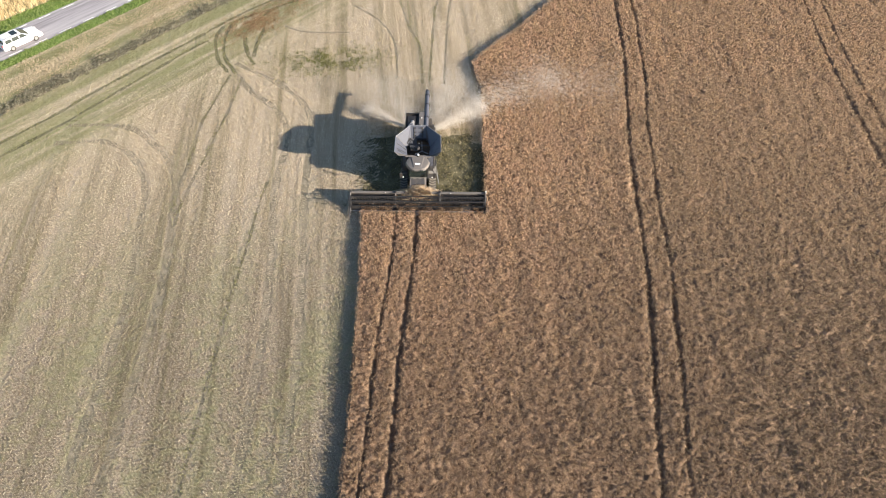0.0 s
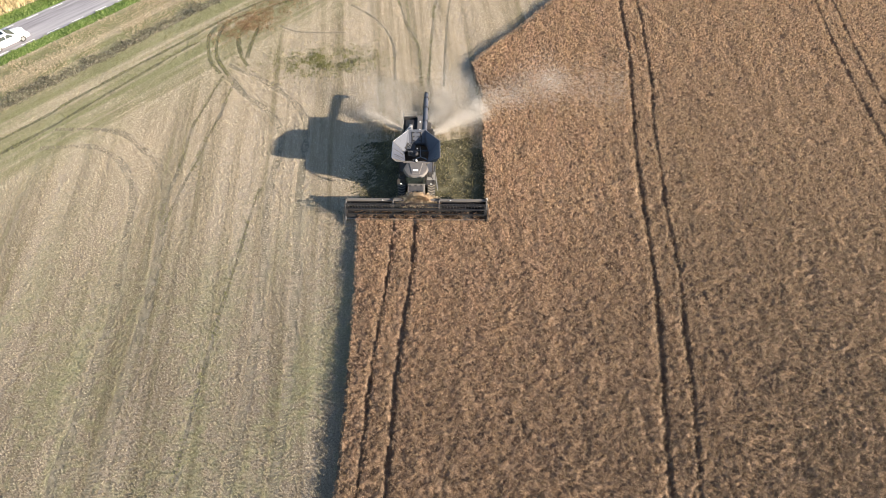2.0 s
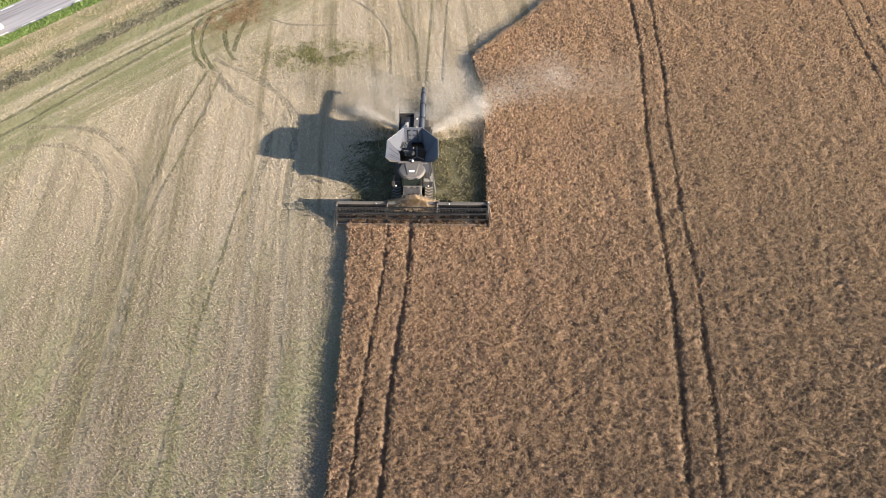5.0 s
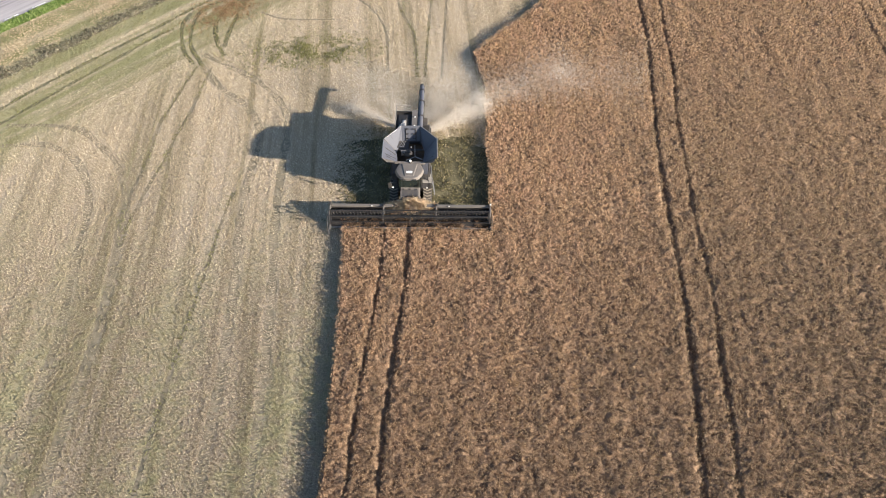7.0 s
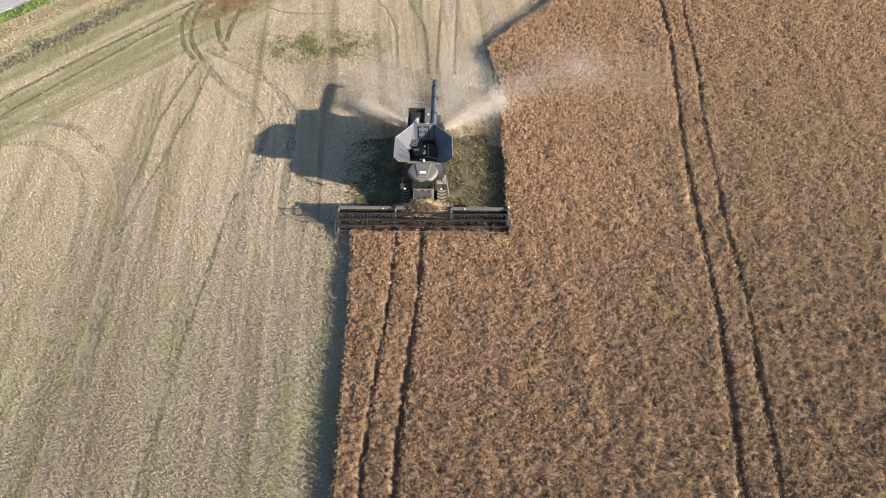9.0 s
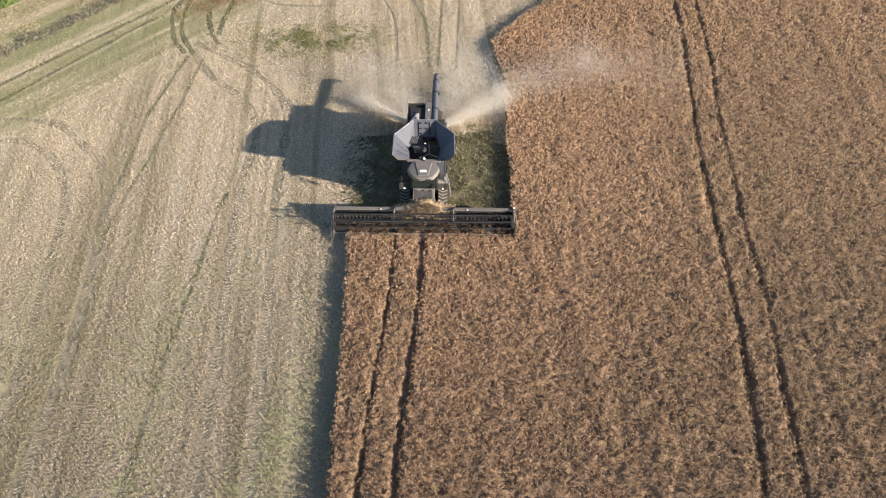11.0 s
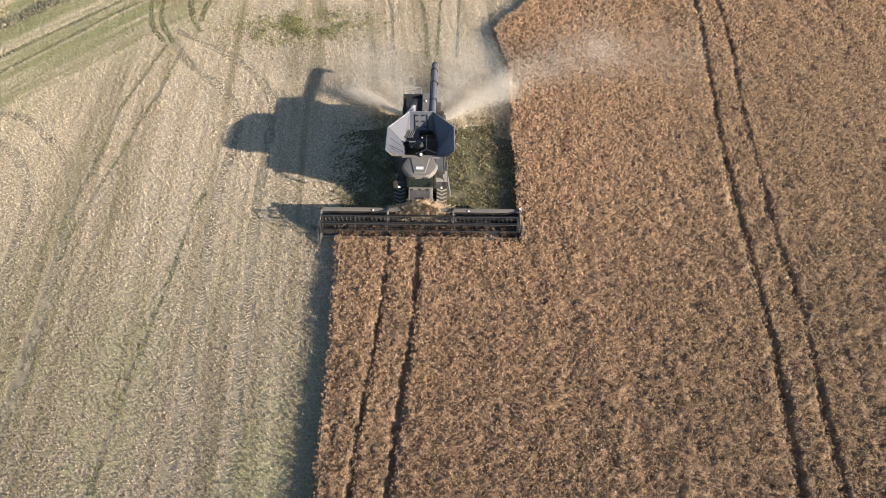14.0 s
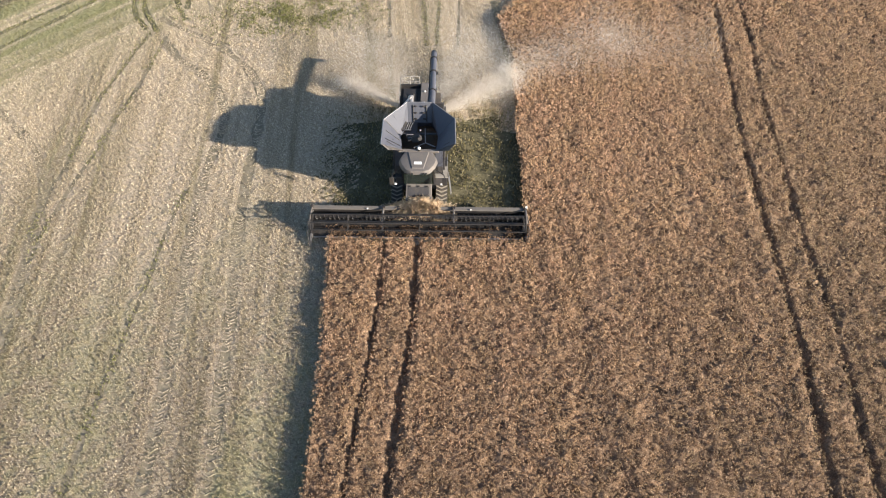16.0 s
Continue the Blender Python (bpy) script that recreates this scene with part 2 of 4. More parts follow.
def soft_noise(x, y, size, seed):
    """Smooth random heights from 0 to 1, with lumps of that size in metres."""
    g = np.random.RandomState(seed).rand(256, 256)
    u, v = x / size, y / size
    i, j = np.floor(u).astype(int), np.floor(v).astype(int)
    fu, fv = u - i, v - j
    fu, fv = fu * fu * (3 - 2 * fu), fv * fv * (3 - 2 * fv)
    a, b, c, d = g[i % 256, j % 256], g[(i + 1) % 256, j % 256], g[i % 256, (j + 1) % 256], g[(i + 1) % 256, (j + 1) % 256]
    return (a * (1 - fu) + b * fu) * (1 - fv) + (c * (1 - fu) + d * fu) * fv


def in_crop(x, y):
    """Standing crop: to the right of the cut edge, in front of the knife, or beyond the last pass."""
    near = (x > left_edge(y)) & (y < HEADER_Y)
    right = x > 3.75 + 0.08 * np.sin(y * 1.1) - np.clip((y - 64.0) / 5.5, 0, 1) ** 1.5 * 0.95
    slant = (x - 2.8) * 0.79 - (y - 69.4) * 0.613 > 0.12 * np.sin(x * 0.9)
    return near | (right & (y >= HEADER_Y) & ((y < 69.4) | slant))


def mesh_of(name, verts, faces, material, smooth=False):
    """A mesh object from numpy arrays of corners and triangles (or quads)."""
    me = bpy.data.meshes.new(name)
    verts, faces = np.asarray(verts, np.float32), np.asarray(faces, np.int32)
    k = faces.shape[1]
    me.vertices.add(len(verts))
    me.vertices.foreach_set("co", verts.ravel())
    me.loops.add(faces.size)
    me.loops.foreach_set("vertex_index", faces.ravel())
    me.polygons.add(len(faces))
    me.polygons.foreach_set("loop_start", np.arange(0, faces.size, k, dtype=np.int32))
    me.polygons.foreach_set("loop_total", np.full(len(faces), k, np.int32))
    me.update(calc_edges=True)
    me.materials.append(material)
    if smooth:
        me.shade_smooth()
    return new(name, me)


def scatter(x0, x1, y0, y1, step, rng):
    """Places on a jittered grid."""
    gx, gy = np.meshgrid(np.arange(x0, x1, step), np.arange(y0, y1, step))
    p = np.stack([gx.ravel(), gy.ravel()], 1)
    return p + rng.uniform(-0.6, 0.6, p.shape) * step


def tufts(pts, each, spread):
    """Several places close round each place."""
    n = len(pts) * each
    return np.repeat(pts, each, 0) + rng.normal(0, 1, (n, 2)) * np.repeat(spread, each)[:, None]


def blades(name, p, low, height, width, lean, each, material, rng, bend=0.5):
    """Each place gets some blades: thin kites from the foot to the tip, every one loose."""
    n = len(p) * each
    base = np.repeat(p, each, 0)
    h = np.repeat(height, each) * rng.uniform(0.75, 1.1, n)
    lo = np.repeat(low, each) if np.ndim(low) else np.full(n, low)
    way, tilt = rng.uniform(0, 2 * np.pi, n), np.abs(rng.normal(0, lean, n))
    out = np.stack([np.cos(way), np.sin(way)], 1)
    face = rng.uniform(0, np.pi, n)
    side = np.stack([np.cos(face), np.sin(face)], 1) * (width * rng.uniform(0.6, 1.3, n))[:, None] / 2
    up = h - lo
    foot = np.c_[base + out * (0.08 * tilt)[:, None], lo]
    knee = base + out * (tilt * bend * up)[:, None]
    mid_z = lo + (h - lo) * 0.62
    tip = np.c_[base + out * (tilt * up)[:, None], lo + (h - lo) * np.cos(np.minimum(tilt, 1.2)) ** 0.5]
    v = np.stack([foot, np.c_[knee + side, mid_z], tip, np.c_[knee - side, mid_z]], 1).reshape(-1, 3)
    k = np.arange(n)[:, None] * 4
    f = np.concatenate([k + [0, 1, 2], k + [0, 2, 3]], 1).reshape(-1, 3)
    return mesh_of(name, v, f, material)


def spikes(name, p, height, width, lean, material):
    """Single short stalks: slim triangles that stand on the ground."""
    n = len(p)
    h = height * rng.uniform(0.75, 1.1, n)
    face = rng.uniform(0, np.pi, n)
    side = np.stack([np.cos(face), np.sin(face)], 1) * (width * rng.uniform(0.6, 1.3, n))[:, None] / 2
    tip = p + rng.normal(0, lean, (n, 2)) * h[:, None]
    foot = np.zeros(n)
    v = np.stack([np.c_[p, foot], np.c_[tip + side, h], np.c_[tip - side, h * 0.93]], 1).reshape(-1, 3)
    return mesh_of(name, v, np.arange(3 * n).reshape(-1, 3), material)


def specks(name, c, size, material):
    n_ = len(c)
    a, b = rng.normal(size=(n_, 3)), rng.normal(size=(n_, 3))
    a /= np.linalg.norm(a, axis=1)[:, None]
    b -= a * (a * b).sum(1)[:, None]
    b /= np.linalg.norm(b, axis=1)[:, None]
    s = (size * rng.uniform(0.5, 1.5, n_))[:, None]
    v = np.stack([c + a * s, c - a * s * 0.5 + b * s * 0.8, c - a * s * 0.5 - b * s * 0.8], 1).reshape(-1, 3)
    return mesh_of(name, v, np.arange(3 * n_).reshape(-1, 3), material)


# ---- ground ----
R = 2600.0
ground = mesh_of("ground", [(-R, -R, 0), (R, -R, 0), (R, R, 0), (-R, R, 0)], [(0, 1, 2, 3)], STUBBLE)
tagged(ground, "pale straw stubble field with green weeds and faint rows", "field", kind="structure")
rng = np.random.RandomState(4)


# ---- road, verges and the field beyond ----
def band(name, a0, a1, o0, o1, z, material, steps=1):
    v, f = [], []
    for k in range(steps + 1):
        a = a0 + (a1 - a0) * k / steps
        v += [road_place(a, o0, z), road_place(a, o1, z)]
        if k:
            f.append((2 * k - 2, 2 * k, 2 * k + 1, 2 * k - 1))
    return mesh_of(name, v, f, material)


far_field = band("ground_far_field", -900, 900, 7.7, 700, 0.004, STUBBLE)
tagged(far_field, "yellow ripe grain field beyond the road", "field", kind="structure")
verge = band("ground_verge", -900, 900, -1.6, 7.7, 0.012, TURF)
tagged(verge, "green grassy verge along both sides of the road", "verge", kind="structure")
road = band("road", -900, 900, 0.0, 5.1, 0.06, ASPHALT)
tagged(road, "grey worn asphalt country road", "road", kind="structure")


def box_mesh(sx, sy, sz, bevel=0.0, segments=2):
    bm = bmesh.new()
    bmesh.ops.create_cube(bm, size=1.0, matrix=Matrix.Diagonal((sx, sy, sz, 1)))
    if bevel:
        bmesh.ops.bevel(bm, geom=bm.edges[:], offset=bevel, segments=segments, affect="EDGES", profile=0.6)
    return bm


for side, off in (("near", 0.32), ("far", 4.8)):
    dash = box_mesh(1.5, 0.13, 0.006)
    me = bpy.data.meshes.new("edge_line")
    dash.to_mesh(me)
    me.materials.append(LINE)
    for k in range(-14, 24):
        ob = new("edge_line", me)
        ob.matrix_world = Matrix.Translation(road_place(k * 3.05 + 1.2, off, 0.064)) @ pose(0, 0, 0, 0, 0, ROAD_TURN)
        ob.parent = road

vis = scatter(-80, 10, 40, 130, 0.22, rng)
al, off = road_frame(vis[:, 0], vis[:, 1])
shown = (vis[:, 0] > -70) & (vis[:, 1] < 112)
g = shown & (((off > -1.7) & (off < -0.1)) | ((off > 5.2) & (off < 7.5)))
ob = blades("grass", vis[g], 0.0, np.full(g.sum(), 0.28) * (0.6 + 0.8 * soft_noise(vis[g, 0], vis[g, 1], 0.8, 3)), 0.07, 0.5, 4, GRASS, rng)
tagged(ob, "bright green verge grass beside the road", "grass", kind="stuff")
g = shown & (off > 7.5)
ob = blades("grain", vis[g], 0.0, np.full(g.sum(), 0.72) * (0.85 + 0.3 * soft_noise(vis[g, 0], vis[g, 1], 0.5, 7)), 0.12, 0.3, 2, GOLD, rng)
tagged(ob, "ripe yellow standing grain beyond the road", "grain", kind="stuff")
ragged = soft_noise(vis[:, 0], vis[:, 1], 1.3, 9)
g = shown & (off > -7.4) & (off < -1.7) & (ragged > 0.2)
ob = blades("dry_grass", vis[g], 0.0, np.full(g.sum(), 0.2) * (0.5 + ragged[g]), 0.035, 0.5, 4, DRY, rng)
tagged(ob, "dry straw-coloured grass between verge and stubble", "grass", kind="stuff")
g = shown & (off > -9.4 + 0.7 * ragged) & (off < -7.6 + 0.6 * ragged) & (soft_noise(vis[:, 0], vis[:, 1], 0.6, 19) > 0.28)
ob = blades("weeds", vis[g], 0.0, np.full(g.sum(), 0.35) * (0.4 + ragged[g]), 0.09, 0.6, 4, GREY_WEED, rng)
tagged(ob, "dark grey-green weeds along an old furrow", "weeds", kind="stuff")
furrow = band("furrow_strip", -120, 160, -8.9, -7.7, 0.006, FAINT)
tagged(furrow, "dark bare soil of an old furrow", "furrow", kind="structure")


# ---- standing crop ----
pts = scatter(-9, 64, 17, 94, 0.165, rng)
x, y = pts[:, 0], pts[:, 1]
keep = in_crop(x, y) & (x < 23 + y * 0.46)
ruts = to_rut(x, y)


def rut_half(x, y):
    """Half the width of the bare rut: it closes in places and opens in others."""
    return 0.01 + 0.22 * soft_noise(x * 0.4, y, 1.1, 21) * (0.25 + 1.1 * soft_noise(x * 0.5, y, 5.0, 23)) + 0.14 * soft_noise(x, y, 0.28, 22)


rutted = ruts < rut_half(x, y)
keep &= ~rutted | (rng.rand(len(x)) < 0.2)
keep &= rng.rand(len(x)) < (0.80 + 0.3 * soft_noise(x, y, 0.42, 13)) * np.where(y > 68, 0.74, 1.0)
pts, rutted, ruts = pts[keep], rutted[keep], ruts[keep]
x, y = pts[:, 0], pts[:, 1]
lumps = 0.5 * soft_noise(x, y, 0.3, 11) + 0.3 * soft_noise(x, y, 0.75, 13) + 0.2 * soft_noise(x, y, 1.9, 12)
tall = CROP_H * (0.69 + 0.31 * lumps + 0.12 * (soft_noise(x, y * 0.13, 0.9, 18) - 0.5) + rng.uniform(-0.07, 0.07, len(x)) + 0.07 * np.exp(-((ruts - 0.5) / 0.25) ** 2)) * np.where(rutted, 0.55, 1.0) * (1 - 0.13 * (soft_noise(x, y * 0.45, 1.5, 71) > 0.9))
EACH = 11
spread = rng.uniform(0.035, 0.068, len(pts))
heads = tufts(pts, EACH, spread)
fall = np.hypot(*(heads - np.repeat(pts, EACH, 0)).T)
tall = np.repeat(tall, EACH) - 1.1 * fall             # each head is rounded
# dense lower growth that closes the stand
gx, gy = np.meshgrid(np.arange(-9, 64, 0.16), np.arange(17, 94, 0.16))
lum = 0.5 * soft_noise(gx, gy, 0.3, 11) + 0.3 * soft_noise(gx, gy, 0.75, 13) + 0.2 * soft_noise(gx, gy, 1.9, 12)
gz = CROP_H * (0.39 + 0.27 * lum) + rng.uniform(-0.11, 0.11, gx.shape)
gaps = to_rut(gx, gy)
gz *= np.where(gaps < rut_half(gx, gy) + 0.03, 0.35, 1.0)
inside = in_crop(gx - 0.1, gy + 0.1) & in_crop(gx + 0.1, gy - 0.1) & (gx < 23 + gy * 0.46)
ids = np.arange(gx.size).reshape(gx.shape)
cell = inside[:-1, :-1] & inside[1:, :-1] & inside[:-1, 1:] & inside[1:, 1:]
quads = np.stack([ids[:-1, :-1], ids[:-1, 1:], ids[1:, 1:], ids[1:, :-1]], -1)[cell]
used, back = np.unique(quads, return_inverse=True)
grow = mesh_of("crop_undergrowth", np.stack([gx.ravel(), gy.ravel(), gz.ravel()], 1)[used], back.reshape(-1, 4), SHADED_UNDER)
tagged(grow, "dense lower stalks and leaves of the ripe crop", "crop", kind="stuff")
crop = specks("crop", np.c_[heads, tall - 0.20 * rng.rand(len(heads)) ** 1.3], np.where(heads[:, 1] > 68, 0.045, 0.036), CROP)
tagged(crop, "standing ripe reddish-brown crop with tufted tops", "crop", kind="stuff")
# the field goes on outside
def outside(x, y):
    return in_crop(x, y) & ~((x > -9) & (x < 23 + y * 0.46) & (y > 17) & (y < 96))


pts = scatter(-9, 40, -14, 17, 0.17, rng)
pts = pts[outside(pts[:, 0], pts[:, 1]) & (np.min([np.abs(pts[:, 0] - r) for r in rut_lines(pts[:, 1])], 0) > 0.15)]
tall = CROP_H * (0.62 + 0.5 * soft_noise(pts[:, 0], pts[:, 1], 0.3, 11))
near = blades("near_crop", pts, tall - 0.25, tall, 0.14, 0.6, 1, CROP, rng)
tagged(near, "standing ripe reddish-brown crop with tufted tops", "crop", kind="stuff")
pts = scatter(-30, 150, -100, 170, 1.2, rng)
pts = pts[outside(pts[:, 0], pts[:, 1]) & ~((pts[:, 1] > -14) & (pts[:, 1] < 17) & (pts[:, 0] < 40))]
far = blades("far_crop", pts, 0.3, np.full(len(pts), 0.95), 0.5, 0.5, 2, CROP, rng)
tagged(far, "standing ripe brown crop reaching to the field's far end", "crop", kind="stuff")
gx, gy = np.meshgrid(np.arange(-8, 150, 1.0), np.arange(-100, 170, 1.0))
gz = 0.42 + 0.26 * soft_noise(gx, gy, 0.9, 61) + rng.uniform(-0.05, 0.05, gx.shape)
inside = outside(gx, gy)
ids = np.arange(gx.size).reshape(gx.shape)
cell = inside[:-1, :-1] & inside[1:, :-1] & inside[:-1, 1:] & inside[1:, 1:]
quads = np.stack([ids[:-1, :-1], ids[:-1, 1:], ids[1:, 1:], ids[1:, :-1]], -1)[cell]
used, back = np.unique(quads, return_inverse=True)
grow = mesh_of("far_undergrowth", np.stack([gx.ravel(), gy.ravel(), gz.ravel()], 1)[used], back.reshape(-1, 4), SHADED_UNDER)
tagged(grow, "dense lower stalks and leaves of the ripe crop", "crop", kind="stuff")
under = mesh_of("crop_floor", [(-6.9, -600, 0.008), (600, -600, 0.008), (600, HEADER_Y, 0.008), (-7.4, HEADER_Y, 0.008), (-6.9, 38.0, 0.008)], [(0, 1, 2, 3, 4)], SOIL)
tagged(under, "dark soil under the standing crop", "soil", kind="structure")
v = [(3.85, HEADER_Y, 0.008), (600, HEADER_Y, 0.008), (600, 839, 0.008), (2.9, 69.4, 0.008), (3.85, 64.0, 0.008)]
under2 = new("crop_floor_far", bpy.data.meshes.new("crop_floor_far"))
under2.data.from_pydata(v, [], [(0, 1, 2, 3, 4)])
under2.data.materials.append(SOIL)
tagged(under2, "dark soil under the standing crop", "soil", kind="structure")

# ---- lines of the wheel tracks in the stubble ----
def smooth_line(pts, step=0.5):
    out = []
    q = [Vector(p) for p in pts]
    q = [q[0] * 2 - q[1], *q, q[-1] * 2 - q[-2]]
    for a, b, c, d in zip(q, q[1:], q[2:], q[3:]):
        n_ = max(2, int((c - b).length / step))
        for k in range(n_):
            t = k / n_
            out.append(0.5 * (2 * b + (c - a) * t + (2 * a - 5 * b + 4 * c - d) * t * t + (3 * b - a - 3 * c + d) * t ** 3))
    return out + [q[-2]]


HEADLAND_LINES = [          # green pair along the headland
    [(-58.0, 39.5), (-41.3, 58.5), (-37.8, 63.2), (-33.7, 68.3), (-29.3, 73.6), (-24.5, 79.6), (-19.0, 85.1), (-13.0, 92.0)],
    [(-57.0, 37.8), (-40.5, 56.5), (-37.0, 61.0), (-33.2, 66.2), (-28.9, 72.0), (-27.2, 73.8)],
]
LOOP_LINES = [              # tight turn by the rusty weeds
    [(-16.0, 84.6), (-20.9, 80.7), (-23.2, 79.3), (-24.8, 78.0), (-25.4, 75.8), (-25.3, 73.1), (-24.7, 70.6), (-23.5, 68.5), (-22.9, 67.5)],
    [(-26.1, 76.8), (-26.5, 74.7), (-26.0, 72.1), (-25.1, 69.6), (-23.8, 67.8)],
    [(-16.5, 84.2), (-19.7, 81.7), (-21.9, 79.1), (-22.9, 76.7), (-23.1, 74.2), (-22.2, 71.2), (-21.2, 69.2)],
    [(-21.2, 76.7), (-21.5, 73.7), (-21.5, 70.7)],
]
CROSS_LINES = [             # green wheelings from the turn down the field
    [(-23.4, 67.3), (-23.9, 64.6), (-24.3, 61.5), (-24.7, 59.1), (-24.6, 56.0), (-24.6, 53.1), (-24.8, 50.0), (-24.6, 46.5)],
    [(-22.0, 67.3), (-22.2, 64.0), (-22.5, 60.0), (-22.9, 57.2), (-23.1, 54.5), (-23.6, 51.0), (-24.0, 47.0), (-23.9, 43.5)],
    [(-16.6, 50.4), (-16.9, 47.0), (-17.0, 43.0), (-17.2, 39.0), (-17.4, 35.0), (-17.5, 28.0), (-17.6, 14.0)],
    [(-11.1, 81.7), (-8.2, 78.8), (-6.4, 75.6), (-5.6, 72.4), (-5.2, 67.0)],
    [(-6.8, 88.6), (-5.9, 84.2), (-4.3, 77.2), (-2.9, 73.0), (-2.4, 66.0)],
    [(-0.2, 88.0), (-1.2, 81.8), (-1.4, 77.3), (-1.7, 66.0)],
    [(1.1, 86.8), (0.3, 79.5), (-0.1, 66.0)],
    [(-18.9, 77.0), (-16.8, 75.9), (-14.3, 75.7), (-11.2, 75.8)],
]
LUG_LINES = [               # broad wheelings with chevron marks
    [(-23.2, 69.4), (-21.2, 68.0), (-18.6, 66.3), (-16.3, 64.2), (-14.8, 62.3), (-13.7, 60.0), (-13.3, 57.0), (-13.1, 52.0), (-12.7, 46.5), (-12.0, 41.0), (-11.5, 35.5), (-11.1, 30.0), (-10.9, 14.0)],
    [(-22.9, 67.4), (-20.2, 63.8), (-18.2, 62.1), (-16.7, 60.0), (-15.75, 57.8), (-15.6, 54.9), (-15.75, 51.5), (-15.4, 46.5), (-14.8, 41.7), (-14.3, 36.0), (-14.0, 31.0), (-13.8, 14.0)],
    [(-38.0, 58.4), (-34.2, 58.5), (-31.3, 57.9), (-29.3, 56.2), (-27.6, 54.5), (-26.4, 52.8), (-25.2, 50.2), (-24.5, 46.5), (-23.9, 43.0), (-23.4, 38.5), (-23.1, 34.0), (-23.0, 14.0)],
    [(-38.5, 55.6), (-34.6, 56.0), (-32.9, 55.7), (-30.9, 54.4), (-29.5, 52.8), (-28.3, 50.6), (-27.6, 48.4), (-27.1, 45.4), (-26.6, 41.8), (-25.8, 37.0), (-25.6, 34.0), (-25.4, 14.0)],
]
TRACKS = HEADLAND_LINES + LOOP_LINES + CROSS_LINES + LUG_LINES

trodden = np.zeros((1000, 1000), np.float32)       # how hard each cell of 0.1 m from (-72, 10) is pressed
for group, half, press in ((HEADLAND_LINES, 2.4, 0.95), (LOOP_LINES, 2.2, 1.0), (CROSS_LINES, 1.8, 0.9), (LUG_LINES, 3.4, 0.62)):
    for line in group:
        for q in smooth_line(line, 0.08):
            i, j = int((q.x + 72) * 10), int((q.y - 10) * 10)
            k = max(0, int(half + 1.8 * noise.noise(Vector((q.x * 1.3, q.y * 1.3, 0)))))
            if 5 < i < 994 and 5 < j < 994:
                cells = trodden[i - k:i + k + 1, j - k:j + k + 1]
                np.maximum(cells, press * (0.75 + 0.5 * noise.noise(Vector((q.x * 0.45, q.y * 0.45, 3.0)))), out=cells)


def pressed(x, y):
    return trodden[((x + 72) * 10).astype(int).clip(0, 999), ((y - 10) * 10).astype(int).clip(0, 999)]


# ---- stubble and loose straw: tufts of short stalks ----
pts = scatter(-72, 14, 17, 97, 0.138, rng)
x, y = pts[:, 0], pts[:, 1]
al, off = road_frame(x, y)
keep = ~in_crop(x, y) & (off < -1.7) & (x > -25 - y * 0.44)
keep &= rng.rand(len(x)) > pressed(x, y)
keep &= rng.rand(len(x)) < (0.42 + 0.9 * soft_noise(x + 0.096 * y, y * 0.03, 0.75, 31)) * (0.8 + 0.3 * soft_noise(x, y, 0.35, 32))
fresh = (x > -5.0) & (x < 3.8) & (y > 46) & (y < 57.2 + 1.5 * soft_noise(x, y, 1.2, 33) - 0.25 * np.abs(x - HX))
fresh |= (x > -8.4) & (x < -5.0) & (y > 47.5) & (y < 57.0) & (rng.rand(len(x)) < (x + 8.8) / 2.6)
keep &= ~fresh | (rng.rand(len(x)) < 0.12)
pts = pts[keep]
clump = np.repeat(rng.uniform(0.06, 0.15, len(pts)), 5)
pts = tufts(pts, 5, rng.uniform(0.035, 0.065, len(pts)))
ob = spikes("stubble", pts, clump, 0.036, 0.28, STRAW)
tagged(ob, "cut pale straw stubble in small tufts", "stubble", kind="stuff")
pts = scatter(-72, 14, 17, 97, 0.30, rng)             # chopped straw that lies between the tufts
x, y = pts[:, 0], pts[:, 1]
al, off = road_frame(x, y)
pts = pts[~in_crop(x, y) & (off < -1.7) & (x > -25 - y * 0.44) & (pressed(x, y) < 0.4) & (soft_noise(x + 0.096 * y, y * 0.04, 1.1, 36) > 0.5)]
ridge = []                                           # and is pushed up along the broad wheelings
for line in LUG_LINES:
    q = smooth_line(line, 0.05)
    for a, b in zip(q, q[1:]):
        way = (b - a).normalized()
        for shift in (-0.62, 0.62):
            if random.random() < 0.75 + 0.8 * noise.noise(Vector((a.x * 0.3, a.y * 0.12, shift))):
                ridge.append((*(a + Vector((-way.y, way.x)) * (shift + random.gauss(0, 0.12))),))
pts = np.concatenate([pts, np.array(ridge)])
ob = blades("loose_straw", pts, 0.04, np.full(len(pts), 0.12), 0.035, 1.0, 2, STRAW, rng)
tagged(ob, "chopped straw lying loose between the stubble", "straw", kind="stuff")
pts = scatter(-40, -7.2, -14, 17, 0.28, rng)
ob = blades("near_stubble", pts, 0.0, 0.15 + 0.18 * soft_noise(pts[:, 0], pts[:, 1], 0.4, 5), 0.055, 0.45, 2, STRAW, rng)
tagged(ob, "cut pale straw stubble in small tufts", "stubble", kind="stuff")


# ---- building tools ----
def part(name, bm, material, parent, label="", smooth=False):
    """One mesh object under a thing or a part, in the thing's own space."""
    me = bpy.data.meshes.new(name)
    bmesh.ops.recalc_face_normals(bm, faces=bm.faces[:])
    bm.to_mesh(me)
    bm.free()
    me.materials.append(material)
    if smooth:
        me.shade_smooth()
        me.set_sharp_from_angle(angle=radians(35))
    ob = new(name, me)
    ob.parent = parent
    return tagged(ob, label)


